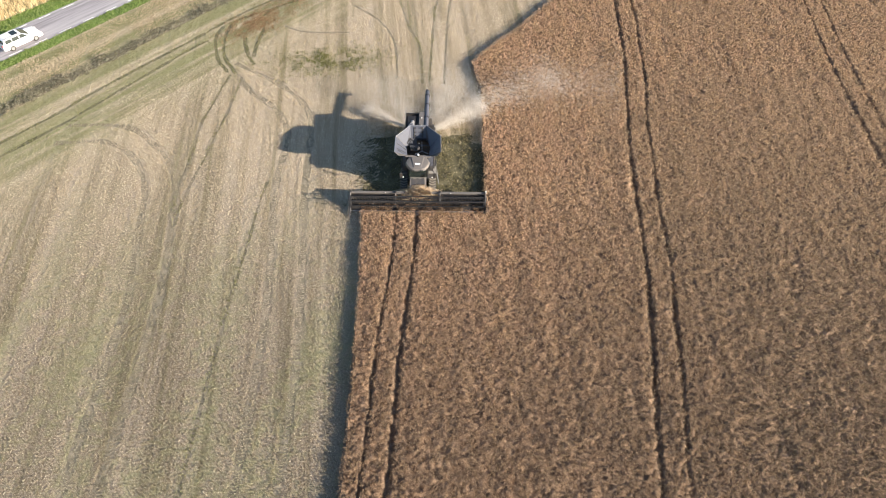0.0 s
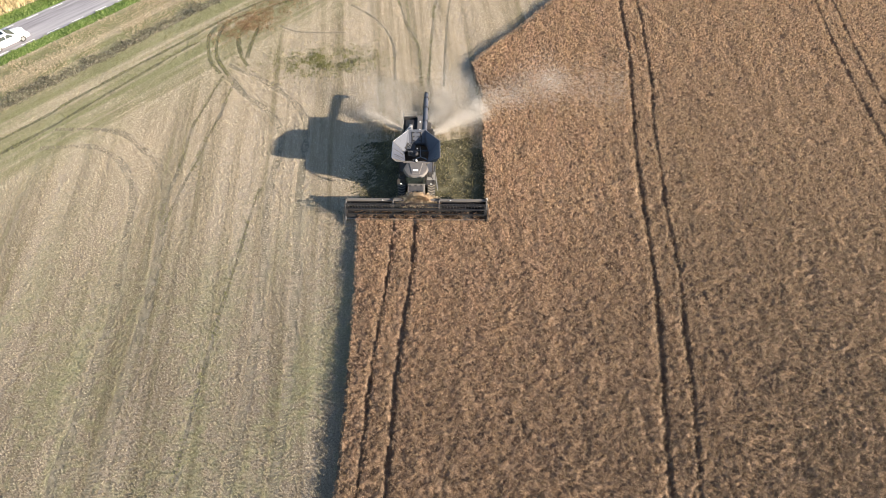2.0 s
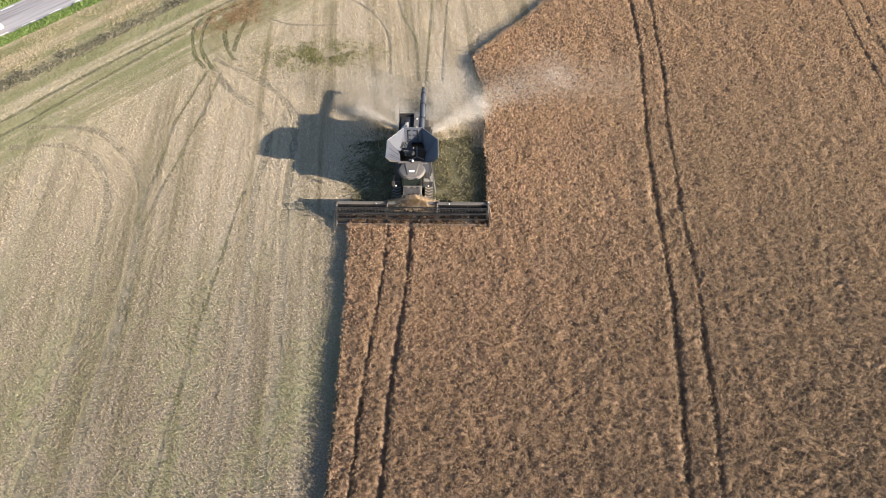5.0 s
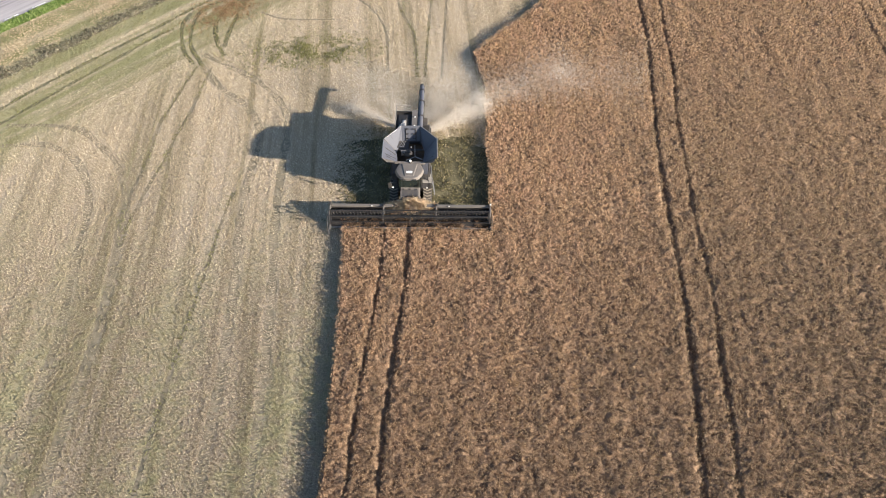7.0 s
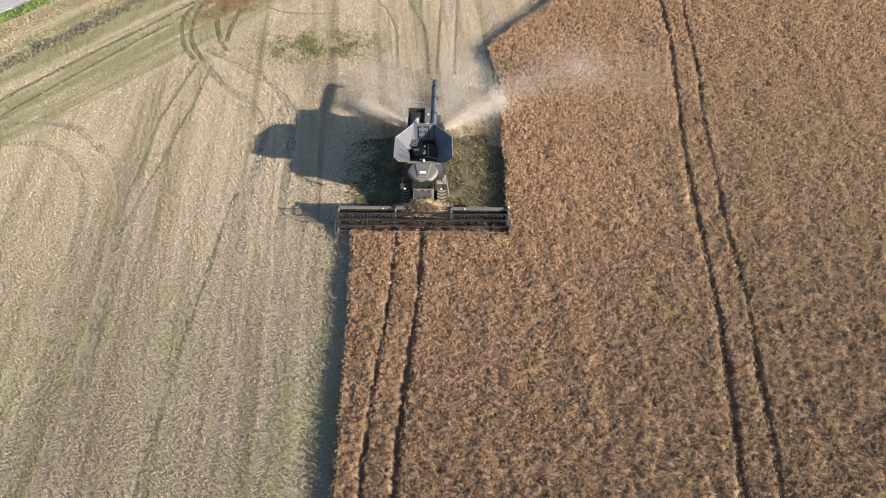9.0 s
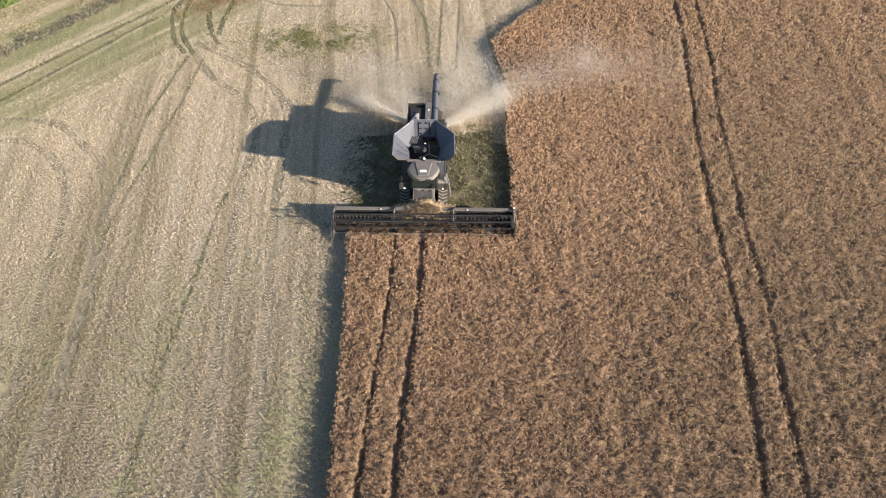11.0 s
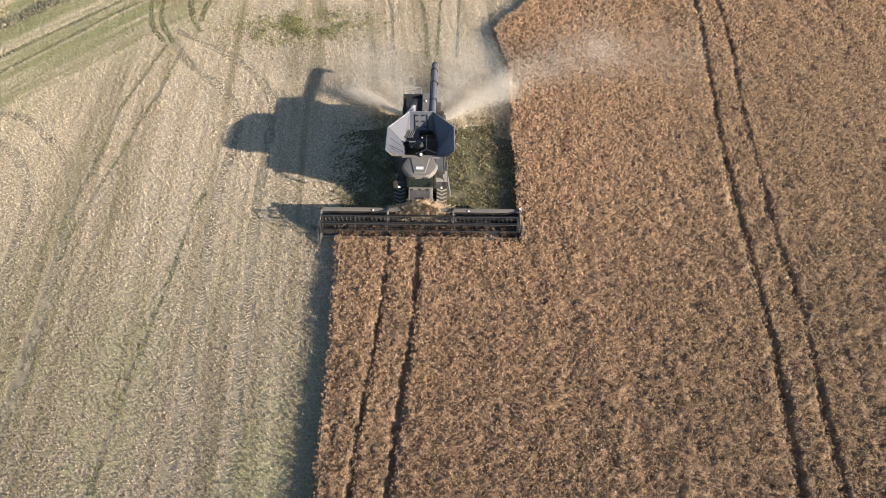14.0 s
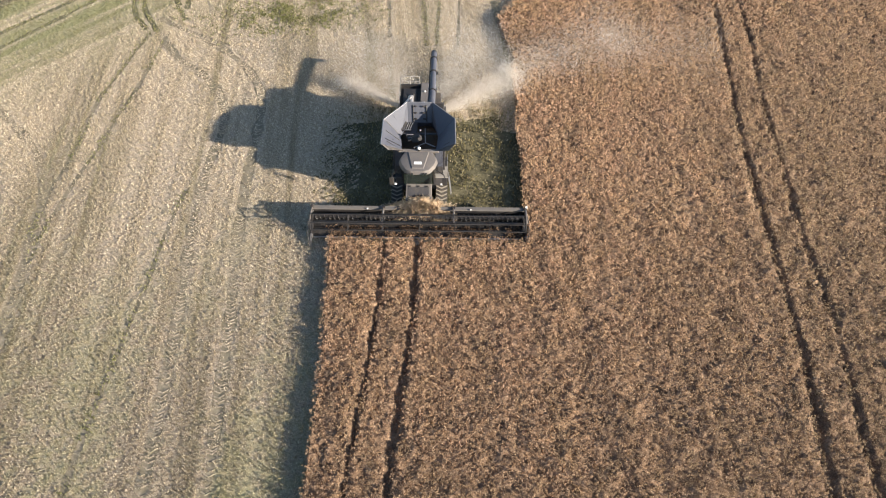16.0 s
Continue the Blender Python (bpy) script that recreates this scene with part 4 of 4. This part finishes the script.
# rubber tracks in front, wheels behind
for s in (-1, 1):
    path = [(-1.25, 0.30), (-1.02, 0.05), (1.75, 0.05), (2.0, 0.30), (1.92, 0.62), (0.75, 1.52), (0.35, 1.58), (0.0, 1.48), (-1.12, 0.66)]
    tb = part("track_belt", side_prism(path, s * 0.99, s * 1.63, 0.03), RUBBER, hv, "black rubber crawler track")
    lugs = []
    for (ya, za), (yb, zb) in zip(path, path[1:] + path[:1]):
        a, b = Vector((0, ya, za)), Vector((0, yb, zb))
        out = Vector((0, (b - a).z, -(b - a).y)).normalized()
        out = out if out.dot((a + b) / 2 - Vector((0, 0.3, 0.6))) > 0 else -out
        for k in range(max(1, int((b - a).length / 0.2))):
            c = a.lerp(b, (k + 0.5) / max(1, int((b - a).length / 0.2)))
            way = (b - a).normalized()
            for x0, x1 in ((0.99, 1.31), (1.63, 1.31)):
                p, q = Vector((s * x0, 0, 0)) + c - way * 0.07, Vector((s * x1, 0, 0)) + c + way * 0.07
                lugs.append(sheet([p + out * 0.015, p + way * 0.07 + out * 0.015, q + way * 0.07 + out * 0.015, q + out * 0.015], 0.045))
    part("lug", join(*lugs), LUGS, tb, "dusty chevron lugs")
    for yy, zz, rr in ((-0.95, 0.38, 0.26), (1.7, 0.38, 0.26), (0.4, 1.12, 0.36), (0.0, 0.28, 0.2), (0.7, 0.28, 0.2)):
        part("idler_wheel", rod((s * 1.60, yy, zz), (s * 1.66, yy, zz), rr, 20), DARKSTEEL, tb)
    wh = part("rear_wheel", ring((s * 1.32, 5.2, 0.72), 0.72, 0.38, 0.52), RUBBER, hv, "dusty rear tyre", True)
    part("rim", rod((s * 1.12, 5.2, 0.72), (s * 1.56, 5.2, 0.72), 0.385, 24), STEEL, wh)
    for k in range(20):
        w = 2 * math.pi * k / 20
        lg = box(s * 1.32 - 0.24, s * 1.32 + 0.24, -0.035, 0.035, 0.70, 0.76, 0.008)
        bmesh.ops.transform(lg, verts=lg.verts[:], matrix=Matrix.Translation((0, 5.2, 0.72)) @ Matrix.Rotation(w, 4, "X"))
        if k == 0:
            tread = lg
        else:
            tread = join(tread, lg)
    part("tread", tread, RUBBER, wh)

# header, in the same space as the harvester
X0, X1 = -6.08, 6.14
header = part("header", join(side_prism([(-2.08, 0.25), (-2.02, 0.25), (-1.96, 1.14), (-2.0, 1.20), (-2.06, 1.16)], X0, X1, 0.015), side_prism([(-3.30, 0.10), (-2.05, 0.16), (-2.05, 0.26), (-3.30, 0.15)], X0, X1, 0.01)), DARKSTEEL, hv, "twelve metre wide dark cutting header")
part("top_plate", side_prism([(-2.17, 1.18), (-1.98, 1.21), (-1.92, 1.265), (-2.15, 1.225)], X0 + 0.05, X1 - 0.05, 0.01), TOPPLATE, header, "dusty grey-brown top plate")
for xx in (-3.9, -1.55, 1.5, 4.1):
    part("frame_post", box(xx - 0.06, xx + 0.06, -2.0, -1.86, 0.2, 1.2, 0.02), DARKSTEEL, header)
part("rear_tube", rod((X0 + 0.1, -1.93, 0.55), (X1 - 0.1, -1.93, 0.55), 0.11, 12), DARKSTEEL, header)
for s, xa, xb in ((1, X0 + 0.12, -0.75), (-1, X1 - 0.12, 0.75)):
    core = part("intake_auger", rod((xa, -2.40, 0.86), (xb, -2.40, 0.86), 0.13, 16), DARKSTEEL, header, "intake auger", True)
    fl = bmesh.new()
    turns, last = 20, None
    n_ = int(turns * 12)
    for k in range(n_ + 1):
        w, xx = s * 2 * math.pi * turns * k / n_, xa + (xb - xa) * k / n_
        a = fl.verts.new((xx, -2.40 + 0.13 * math.cos(w), 0.86 + 0.13 * math.sin(w)))
        b = fl.verts.new((xx, -2.40 + 0.215 * math.cos(w), 0.86 + 0.215 * math.sin(w)))
        if last:
            fl.faces.new((last[0], last[1], b, a))
        last = (a, b)
    bmesh.ops.solidify(fl, geom=fl.faces[:], thickness=0.012)
    part("flighting", fl, STEEL, core, "bright worn steel flighting")
part("drum_middle", join(rod((-0.75, -2.44, 0.74), (0.75, -2.44, 0.74), 0.24, 18), *[rod((xx, -2.44, 0.74), (xx, -2.44 + 0.36 * math.cos(w), 0.74 + 0.36 * math.sin(w)), 0.018, 6) for xx in (-0.55, -0.2, 0.15, 0.5) for w in (0.4, 2.5, 4.6)]), DARKSTEEL, header, "", True)
# reel
RY, RZ, RR = -3.28, 1.34, 0.50
reel = part("reel_shaft", rod((X0 + 0.15, RY, RZ), (X1 - 0.15, RY, RZ), 0.05, 12), DARKSTEEL, header, "reel shaft")
for k in range(6):
    w = radians(20 + 60 * k)
    cy, cz = RY + RR * math.cos(w), RZ + RR * math.sin(w)
    bat = join(rod((X0 + 0.08, cy, cz), (X1 - 0.08, cy, cz), 0.024, 8), *[rod((X0 + 0.3 + 0.155 * i, cy, cz), (X0 + 0.3 + 0.155 * i, cy - 0.05, cz - 0.22), 0.006, 4) for i in range(76)])
    part("reel_bat", bat, BLACK, header, "reel bat with hanging tines")
for xx in (X0 + 0.1, X1 - 0.1):
    rimr = [(xx, RY + RR * math.cos(radians(20 + 60 * k)), RZ + RR * math.sin(radians(20 + 60 * k))) for k in range(7)]
    part("reel_end_frame", bars(rimr, 0.035, 6), DARKSTEEL, header)
for xx in (X0 + 0.2, -3.9, -1.95, 0.1, 2.1, 4.05, X1 - 0.2):
    part("reel_star", join(*[rod((xx, RY, RZ), (xx, RY + RR * math.cos(radians(20 + 60 * k)), RZ + RR * math.sin(radians(20 + 60 * k))), 0.022, 6) for k in range(6)]), DARKSTEEL, header)
for xx in (X0 + 0.02, -1.98, 2.02, X1 - 0.02):
    arm = part("reel_arm", bars([(xx, -2.05, 1.25), (xx, -2.5, 1.42), (xx, RY, RZ + 0.03)], 0.05, 8), ROOF, header, "grey reel arm")
    part("ram", rod((xx, -2.02, 0.95), (xx, -2.6, 1.3), 0.035, 8), STEEL, arm)
    part("bracket", box(xx - 0.09, xx + 0.09, -2.12, -1.92, 1.2, 1.36, 0.02), DARKSTEEL, arm)
# knife and fingers
part("knife_bar", box(X0, X1, -3.36, -3.28, 0.10, 0.15, 0.005), STEEL, header)
fingers = bmesh.new()
for k in range(160):
    xx = X0 + 0.06 + 0.0763 * k
    q = [fingers.verts.new(c) for c in ((xx - 0.02, -3.34, 0.10), (xx + 0.02, -3.34, 0.10), (xx, -3.47, 0.115), (xx, -3.34, 0.15))]
    for t3 in ((0, 1, 2), (0, 3, 1), (1, 3, 2), (2, 3, 0)):
        fingers.faces.new([q[i] for i in t3])
part("fingers", fingers, STEEL, header)
for s, xx in ((-1, X0), (1, X1)):
    sh = part("end_shield", side_prism([(-3.55, 0.08), (-2.0, 0.15), (-2.0, 1.22), (-2.45, 1.22), (-3.0, 0.8)], xx - 0.05 * (s < 0), xx + 0.05 * (s > 0), 0.01), DARKSTEEL, header)
    part("crop_divider", join(rod((xx, -3.4, 0.42), (xx, -4.2, 0.12), 0.13, 10, 0.012), bars([(xx, -2.1, 1.24), (xx + s * 0.16, -2.9, 1.0), (xx + s * 0.14, -3.6, 0.55), (xx, -4.15, 0.14)], 0.026, 6)), SATIN, sh, "pointed crop divider")
    part("reflector", box(xx - 0.03, xx + 0.09, -2.05, -1.95, 1.22, 1.42, 0.01), LAMP if s > 0 else SATIN, sh)
for xx in (-2.9, 3.0):
    part("marker_lamp", ball((xx, -2.15, 1.27), 0.05), LAMP, header, "small white marker lamp")

# cut crop heaped before the feeder house, and a thin mat of it on the header's platform
n_cut = 20000
p = np.stack([rng.normal(HX + 0.1, 0.85, n_cut), rng.normal(48.12, 0.32, n_cut)], 1)
p = p[(np.abs(p[:, 0] - HX) < 2.2) & (p[:, 1] > 47.3) & (p[:, 1] < 48.75)]
hz = 0.82 + 0.80 * np.exp(-((p[:, 0] - HX - 0.1) / 1.4) ** 2) * np.exp(-((p[:, 1] - 48.15) / 0.5) ** 2) * (0.85 + 0.3 * soft_noise(p[:, 0], p[:, 1], 0.3, 15))
cut = blades("cut_crop", p, hz - 0.08, hz, 0.04, 1.1, 2, SPRAY, rng)
tagged(cut, "loose cut crop and chaff heaped in the header's middle", "straw", kind="stuff")
p = np.stack([rng.uniform(-7.6, 3.7, 3000), rng.uniform(46.7, 47.4, 3000)], 1)
p = p[soft_noise(p[:, 0], p[:, 1], 0.5, 16) > 0.36]
hz = 0.24 + 0.14 * soft_noise(p[:, 0], p[:, 1], 0.4, 17)
# the mat takes the dark material, so shade under the reel is painted in
cut = blades("mown_crop", p, hz - 0.12, hz, 0.05, 1.3, 2, SHADED_UNDER, rng)
tagged(cut, "freshly mown crop lying on the header's platform", "crop", kind="stuff")


# ---- dust and chaff thrown out behind ----
def chaff_material():
    m, n, l, b = shader("chaff", 0.9)
    c = ramp(n, l, island(n), (0.0, (0.60, 0.555, 0.50)), (1.0, (0.84, 0.80, 0.745)))
    l.new(c, b.inputs["Base Color"])
    tr, mx = n.new("ShaderNodeBsdfTranslucent"), n.new("ShaderNodeMixShader")
    l.new(c, tr.inputs["Color"])
    mx.inputs["Fac"].default_value = 0.5
    l.new(b.outputs["BSDF"], mx.inputs[1])
    l.new(tr.outputs["BSDF"], mx.inputs[2])
    l.new(mx.outputs["Shader"], n["Material Output"].inputs["Surface"])
    return m


def plume(foot, way, length, spread, rise, count, power=1.0, wide=0.12):
    """Chaff that leaves a spreader and fans out."""
    u = rng.rand(count) ** power
    f, w = np.array(foot), np.array(way) / np.linalg.norm(way)
    across = np.array([-w[1], w[0], 0])
    r = wide + u * spread
    c = f + w * (u * length)[:, None] + across * (rng.normal(0, 0.5, count) * r)[:, None]
    c[:, 2] += u * rise + rng.normal(0, 0.32, count) * r
    lumpy = soft_noise(c[:, 0] + 3 * c[:, 2], c[:, 1], 0.7, 77)
    c = c[(rng.rand(count) < 0.25 + 1.1 * lumpy)]
    c[:, 2] = np.abs(c[:, 2]) + 0.02
    return c


CHAFF = chaff_material()
cloud = [
    plume((HX - 1.7, 58.0, 0.65), (-3.6, 2.75, 0), 5.2, 0.95, 0.15, 60000, 1.0, 0.16),
    plume((HX + 1.3, 57.0, 1.1), (4.6, 2.9, 0), 5.9, 1.35, 0.8, 105000, 0.9, 0.25),
    plume((HX - 1.2, 58.2, 1.0), (-0.55, 1.0, 0), 6.8, 3.0, 0.9, 75000, 0.9, 0.9),
    plume((HX + 1.2, 58.4, 1.0), (0.45, 0.9, 0), 6.4, 3.2, 1.2, 95000, 0.9, 0.9),
    np.stack([rng.normal(HX, 0.6, 1500), rng.normal(48.1, 0.3, 1500), np.abs(rng.normal(1.1, 0.3, 1500)) + 0.05], 1),
    plume((HX + 5.4, 60.6, 1.6), (1.0, 0.42, 0), 9.5, 2.6, 1.0, 70000, 0.85, 1.3),
    plume((HX + 12.0, 63.6, 2.2), (1.0, -0.12, 0), 8.5, 2.2, 0.2, 32000, 1.0, 2.2),
]
dust = specks("dust_cloud", np.concatenate(cloud), 0.0125, CHAFF)
tagged(dust, "pale dust and chaff blown out behind the harvester", "dust", kind="stuff")


# ---- wheel tracks pressed into the stubble ----
def wheel_track(pts, half, material, z, lugs):
    line = smooth_line(pts)
    v, f = [], []
    for k, q in enumerate(line):
        way = (line[min(k + 1, len(line) - 1)] - line[max(k - 1, 0)]).normalized()
        side = Vector((-way.y, way.x))
        w = half * (0.55 + 0.9 * float(soft_noise(np.array([q.x]), np.array([q.y]), 1.1, 8)[0]))
        v += [(*(q + side * w), z), (*(q - side * w), z)]
        if k:
            f.append((2 * k - 2, 2 * k - 1, 2 * k + 1, 2 * k))
    ob = mesh_of("wheel_track", v, f, material)
    tagged(ob, "pressed wheel track with faint chevron marks in stubble", "wheel track", kind="structure")
    if not lugs:
        return ob
    v, f = [], []
    dense = smooth_line(pts, 0.24)
    for a, b in zip(dense, dense[1:]):
        if random.random() < 0.12 or noise.noise(Vector((a.x * 0.5, a.y * 0.13, pts[0][1]))) < -0.45:
            continue
        a = a + Vector((random.uniform(-0.05, 0.05), random.uniform(-0.05, 0.05)))
        way = (b - a).normalized()
        side = Vector((-way.y, way.x))
        for s in (-1, 1):
            p, q = a + side * s * half * 0.9, a + way * 0.16
            o = len(v)
            v += [(*p, z + 0.004), (*(p + way * 0.09), z + 0.004), (*(q + way * 0.09), z + 0.004), (*q, z + 0.004), (*(p + way * 0.045), z + 0.03), (*(q + way * 0.045), z + 0.03)]
            f += [(o, o + 3, o + 5, o + 4), (o + 1, o + 4, o + 5, o + 2)]
    lg = mesh_of("lug_marks", v, f, STUBBLE)
    lg.parent = ob
    return ob


for nth, line in enumerate(TRACKS):
    broad = line in LUG_LINES
    wheel_track(line, 0.30 if broad else 0.13 if line in CROSS_LINES else 0.2, FAINT if broad or line in CROSS_LINES else RUT, 0.003 + 0.0003 * nth, broad)


# ---- patches of weeds in the stubble ----
p = []
for line in HEADLAND_LINES + CROSS_LINES[:3] + CROSS_LINES[4:6] + LOOP_LINES:          # weeds grow in the older wheelings
    for q in smooth_line(line, 0.07):
        if noise.noise(Vector((q.x * 0.35, q.y * 0.35, 5.0))) > -0.12:
            p.append((q.x + random.gauss(0, 0.16), q.y + random.gauss(0, 0.16)))
p = np.array(p)
ob = blades("track_weeds", p, 0.0, np.full(len(p), 0.13), 0.05, 0.5, 3, OLIVE, rng)
tagged(ob, "low olive weeds growing along old wheel tracks", "weeds", kind="stuff")


def patch(name, cx, cy, rx, ry, height, count, material, label, turn=0.0):
    p = np.stack([rng.normal(0, rx, count), rng.normal(0, ry, count)], 1)
    c, s = math.cos(radians(turn)), math.sin(radians(turn))
    p = np.stack([cx + p[:, 0] * c - p[:, 1] * s, cy + p[:, 0] * s + p[:, 1] * c], 1)
    lump = soft_noise(p[:, 0], p[:, 1], 0.9, 41)
    p, lump = p[lump > 0.2], lump[lump > 0.2]
    tagged(blades(name, p, 0.0, height * (0.5 + lump), 0.07, 0.6, 3, material, rng), label, "weeds", kind="stuff")


patch("weeds", -11.6, 70.4, 2.6, 1.3, 0.16, 1300, OLIVE, "low green weeds in the stubble")
patch("weeds", -15.6, 69.4, 2.8, 1.4, 0.15, 800, OLIVE, "low green weeds in the stubble")
patch("dry_weeds", -22.6, 77.4, 2.2, 1.3, 0.15, 1700, RUST_WEED, "rusty brown dry weeds on the headland", ROAD_TURN)
patch("dry_weeds", -19.6, 80.9, 3.2, 1.0, 0.15, 800, RUST_WEED, "rusty brown dry weeds on the headland", ROAD_TURN)
# cut ground thins out to the left, which softens its painted shade
gx, gy = np.meshgrid(np.arange(-9.2, 3.9, 0.11), np.arange(47.3, 60.0, 0.11))
inside = (gy < 57.4 + 1.6 * soft_noise(gx, gy, 1.2, 33) - 0.25 * np.abs(gx - HX)) & (rng.rand(*gx.shape) < (gx + 9.2) / 3.0 - 0.2 + 0.5 * soft_noise(gx, gy, 0.7, 34))
ids = np.arange(gx.size).reshape(gx.shape)
quads = np.stack([ids[:-1, :-1], ids[:-1, 1:], ids[1:, 1:], ids[1:, :-1]], -1)[inside[:-1, :-1] & inside[1:, 1:]]
used, back = np.unique(quads, return_inverse=True)
cutg = mesh_of("fresh_cut_ground", np.stack([gx.ravel(), gy.ravel(), np.full(gx.size, 0.03)], 1)[used], back.reshape(-1, 4), FRESH)
tagged(cutg, "dark green freshly cut ground round the harvester", "field", kind="structure")
strip_pts = scatter(-9.2, 3.7, 47.4, 58.5, 0.19, rng)
strip_pts = strip_pts[rng.rand(len(strip_pts)) < (strip_pts[:, 0] + 9.2) / 3.0]
strip_pts = strip_pts[soft_noise(strip_pts[:, 0], strip_pts[:, 1], 0.6, 51) > 0.3]
ob = blades("green_stubble", strip_pts, 0.0, np.full(len(strip_pts), 0.22), 0.036, 0.4, 3, FRESH_STALKS, rng)
tagged(ob, "freshly cut greenish stubble beside the harvester", "stubble", kind="stuff")


# ---- car on the road ----
CARPAINT = plain("white_car_paint", (0.66, 0.67, 0.69), 0.3, 0.0, 0.06)
car = new("car")
car.matrix_world = Matrix.Translation(road_place(-0.4, 1.65, 0.06)) @ pose(0, 0, 0, 0, 0, ROAD_TURN - 90)
tagged(car, "white estate car with dark roof window on the road", "car")


def car_shell(outline, half_low, half_top, z_low, z_top, bevel):
    """A closed shell from a side outline (y, z); it narrows towards the top."""
    bm = bmesh.new()

    def half(z):
        u = min(1.0, max(0.0, (z - z_low) / (z_top - z_low)))
        return half_low + (half_top - half_low) * u
    a, b = [bm.verts.new((-half(z), y, z)) for y, z in outline], [bm.verts.new((half(z), y, z)) for y, z in outline]
    bm.faces.new(a), bm.faces.new(b)
    for k in range(len(outline)):
        j = (k + 1) % len(outline)
        bm.faces.new((a[k], a[j], b[j], b[k]))
    bmesh.ops.bevel(bm, geom=bm.edges[:], offset=bevel, segments=3, affect="EDGES", profile=0.6)
    return bm


def arch(y, r=0.36):
    return [(y + r * math.cos(w), 0.30 + r * math.sin(w)) for w in [math.pi * k / 8 for k in range(9)]]


shell = [(-2.28, 0.35), (-2.32, 0.62), (-2.25, 1.02), (1.05, 0.98), (2.02, 0.84), (2.28, 0.62), (2.28, 0.35), *arch(1.42), *arch(-1.36)]
part("car_body", car_shell(shell, 0.91, 0.86, 0.5, 1.02, 0.04), CARPAINT, car, "", True)
part("cabin", car_shell([(-2.12, 0.98), (-1.98, 1.40), (-1.70, 1.50), (-0.35, 1.53), (0.10, 1.48), (1.0, 0.97)], 0.85, 0.66, 0.98, 1.52, 0.05), CARPAINT, car, "", True)
part("windscreen", sheet([(-0.72, 0.93, 1.03), (0.72, 0.93, 1.03), (0.60, 0.20, 1.46), (-0.60, 0.20, 1.46)], 0.02), GLASS, car)
part("rear_window", sheet([(0.70, -2.13, 1.05), (-0.70, -2.13, 1.05), (-0.60, -2.04, 1.37), (0.60, -2.04, 1.37)], 0.02), GLASS, car)
part("roof_window", box(-0.46, 0.46, -0.75, -0.1, 1.525, 1.55, 0.01), GLASS, car, "dark glass roof window")
for s in (-1, 1):
    for y0, y1, ya, yb in ((0.72, -0.18, 0.16, -0.18), (-0.26, -1.08, -0.26, -1.08), (-1.16, -1.92, -1.16, -1.78)):
        c = [(s * 0.845, y0, 1.04), (s * 0.845, y1, 1.04), (s * 0.715, yb, 1.42), (s * 0.715, ya, 1.42)]
        part("side_window", sheet(c if s < 0 else c[::-1], 0.02), GLASS, car)
    part("headlight", box(s * 0.66 - 0.17, s * 0.66 + 0.17, 2.12, 2.27, 0.62, 0.74, 0.03), LAMP, car)
    part("tail_light", box(s * 0.72 - 0.12, s * 0.72 + 0.12, -2.33, -2.24, 0.82, 1.0, 0.02), RED, car)
    part("wing_mirror", box(s * 0.99 - 0.1, s * 0.99 + 0.1, 0.55, 0.68, 0.98, 1.1, 0.03), CARPAINT, car)
    part("roof_rail", bars([(s * 0.6, -1.75, 1.54), (s * 0.6, -0.1, 1.56)], 0.02), STEEL, car)
    for yy in (1.42, -1.36):
        wheel = part("wheel", ring((s * 0.80, yy, 0.33), 0.33, 0.2, 0.22, 24), RUBBER, car, "", True)
        part("rim", rod((s * 0.72, yy, 0.33), (s * 0.91, yy, 0.33), 0.215, 18), STEEL, wheel)
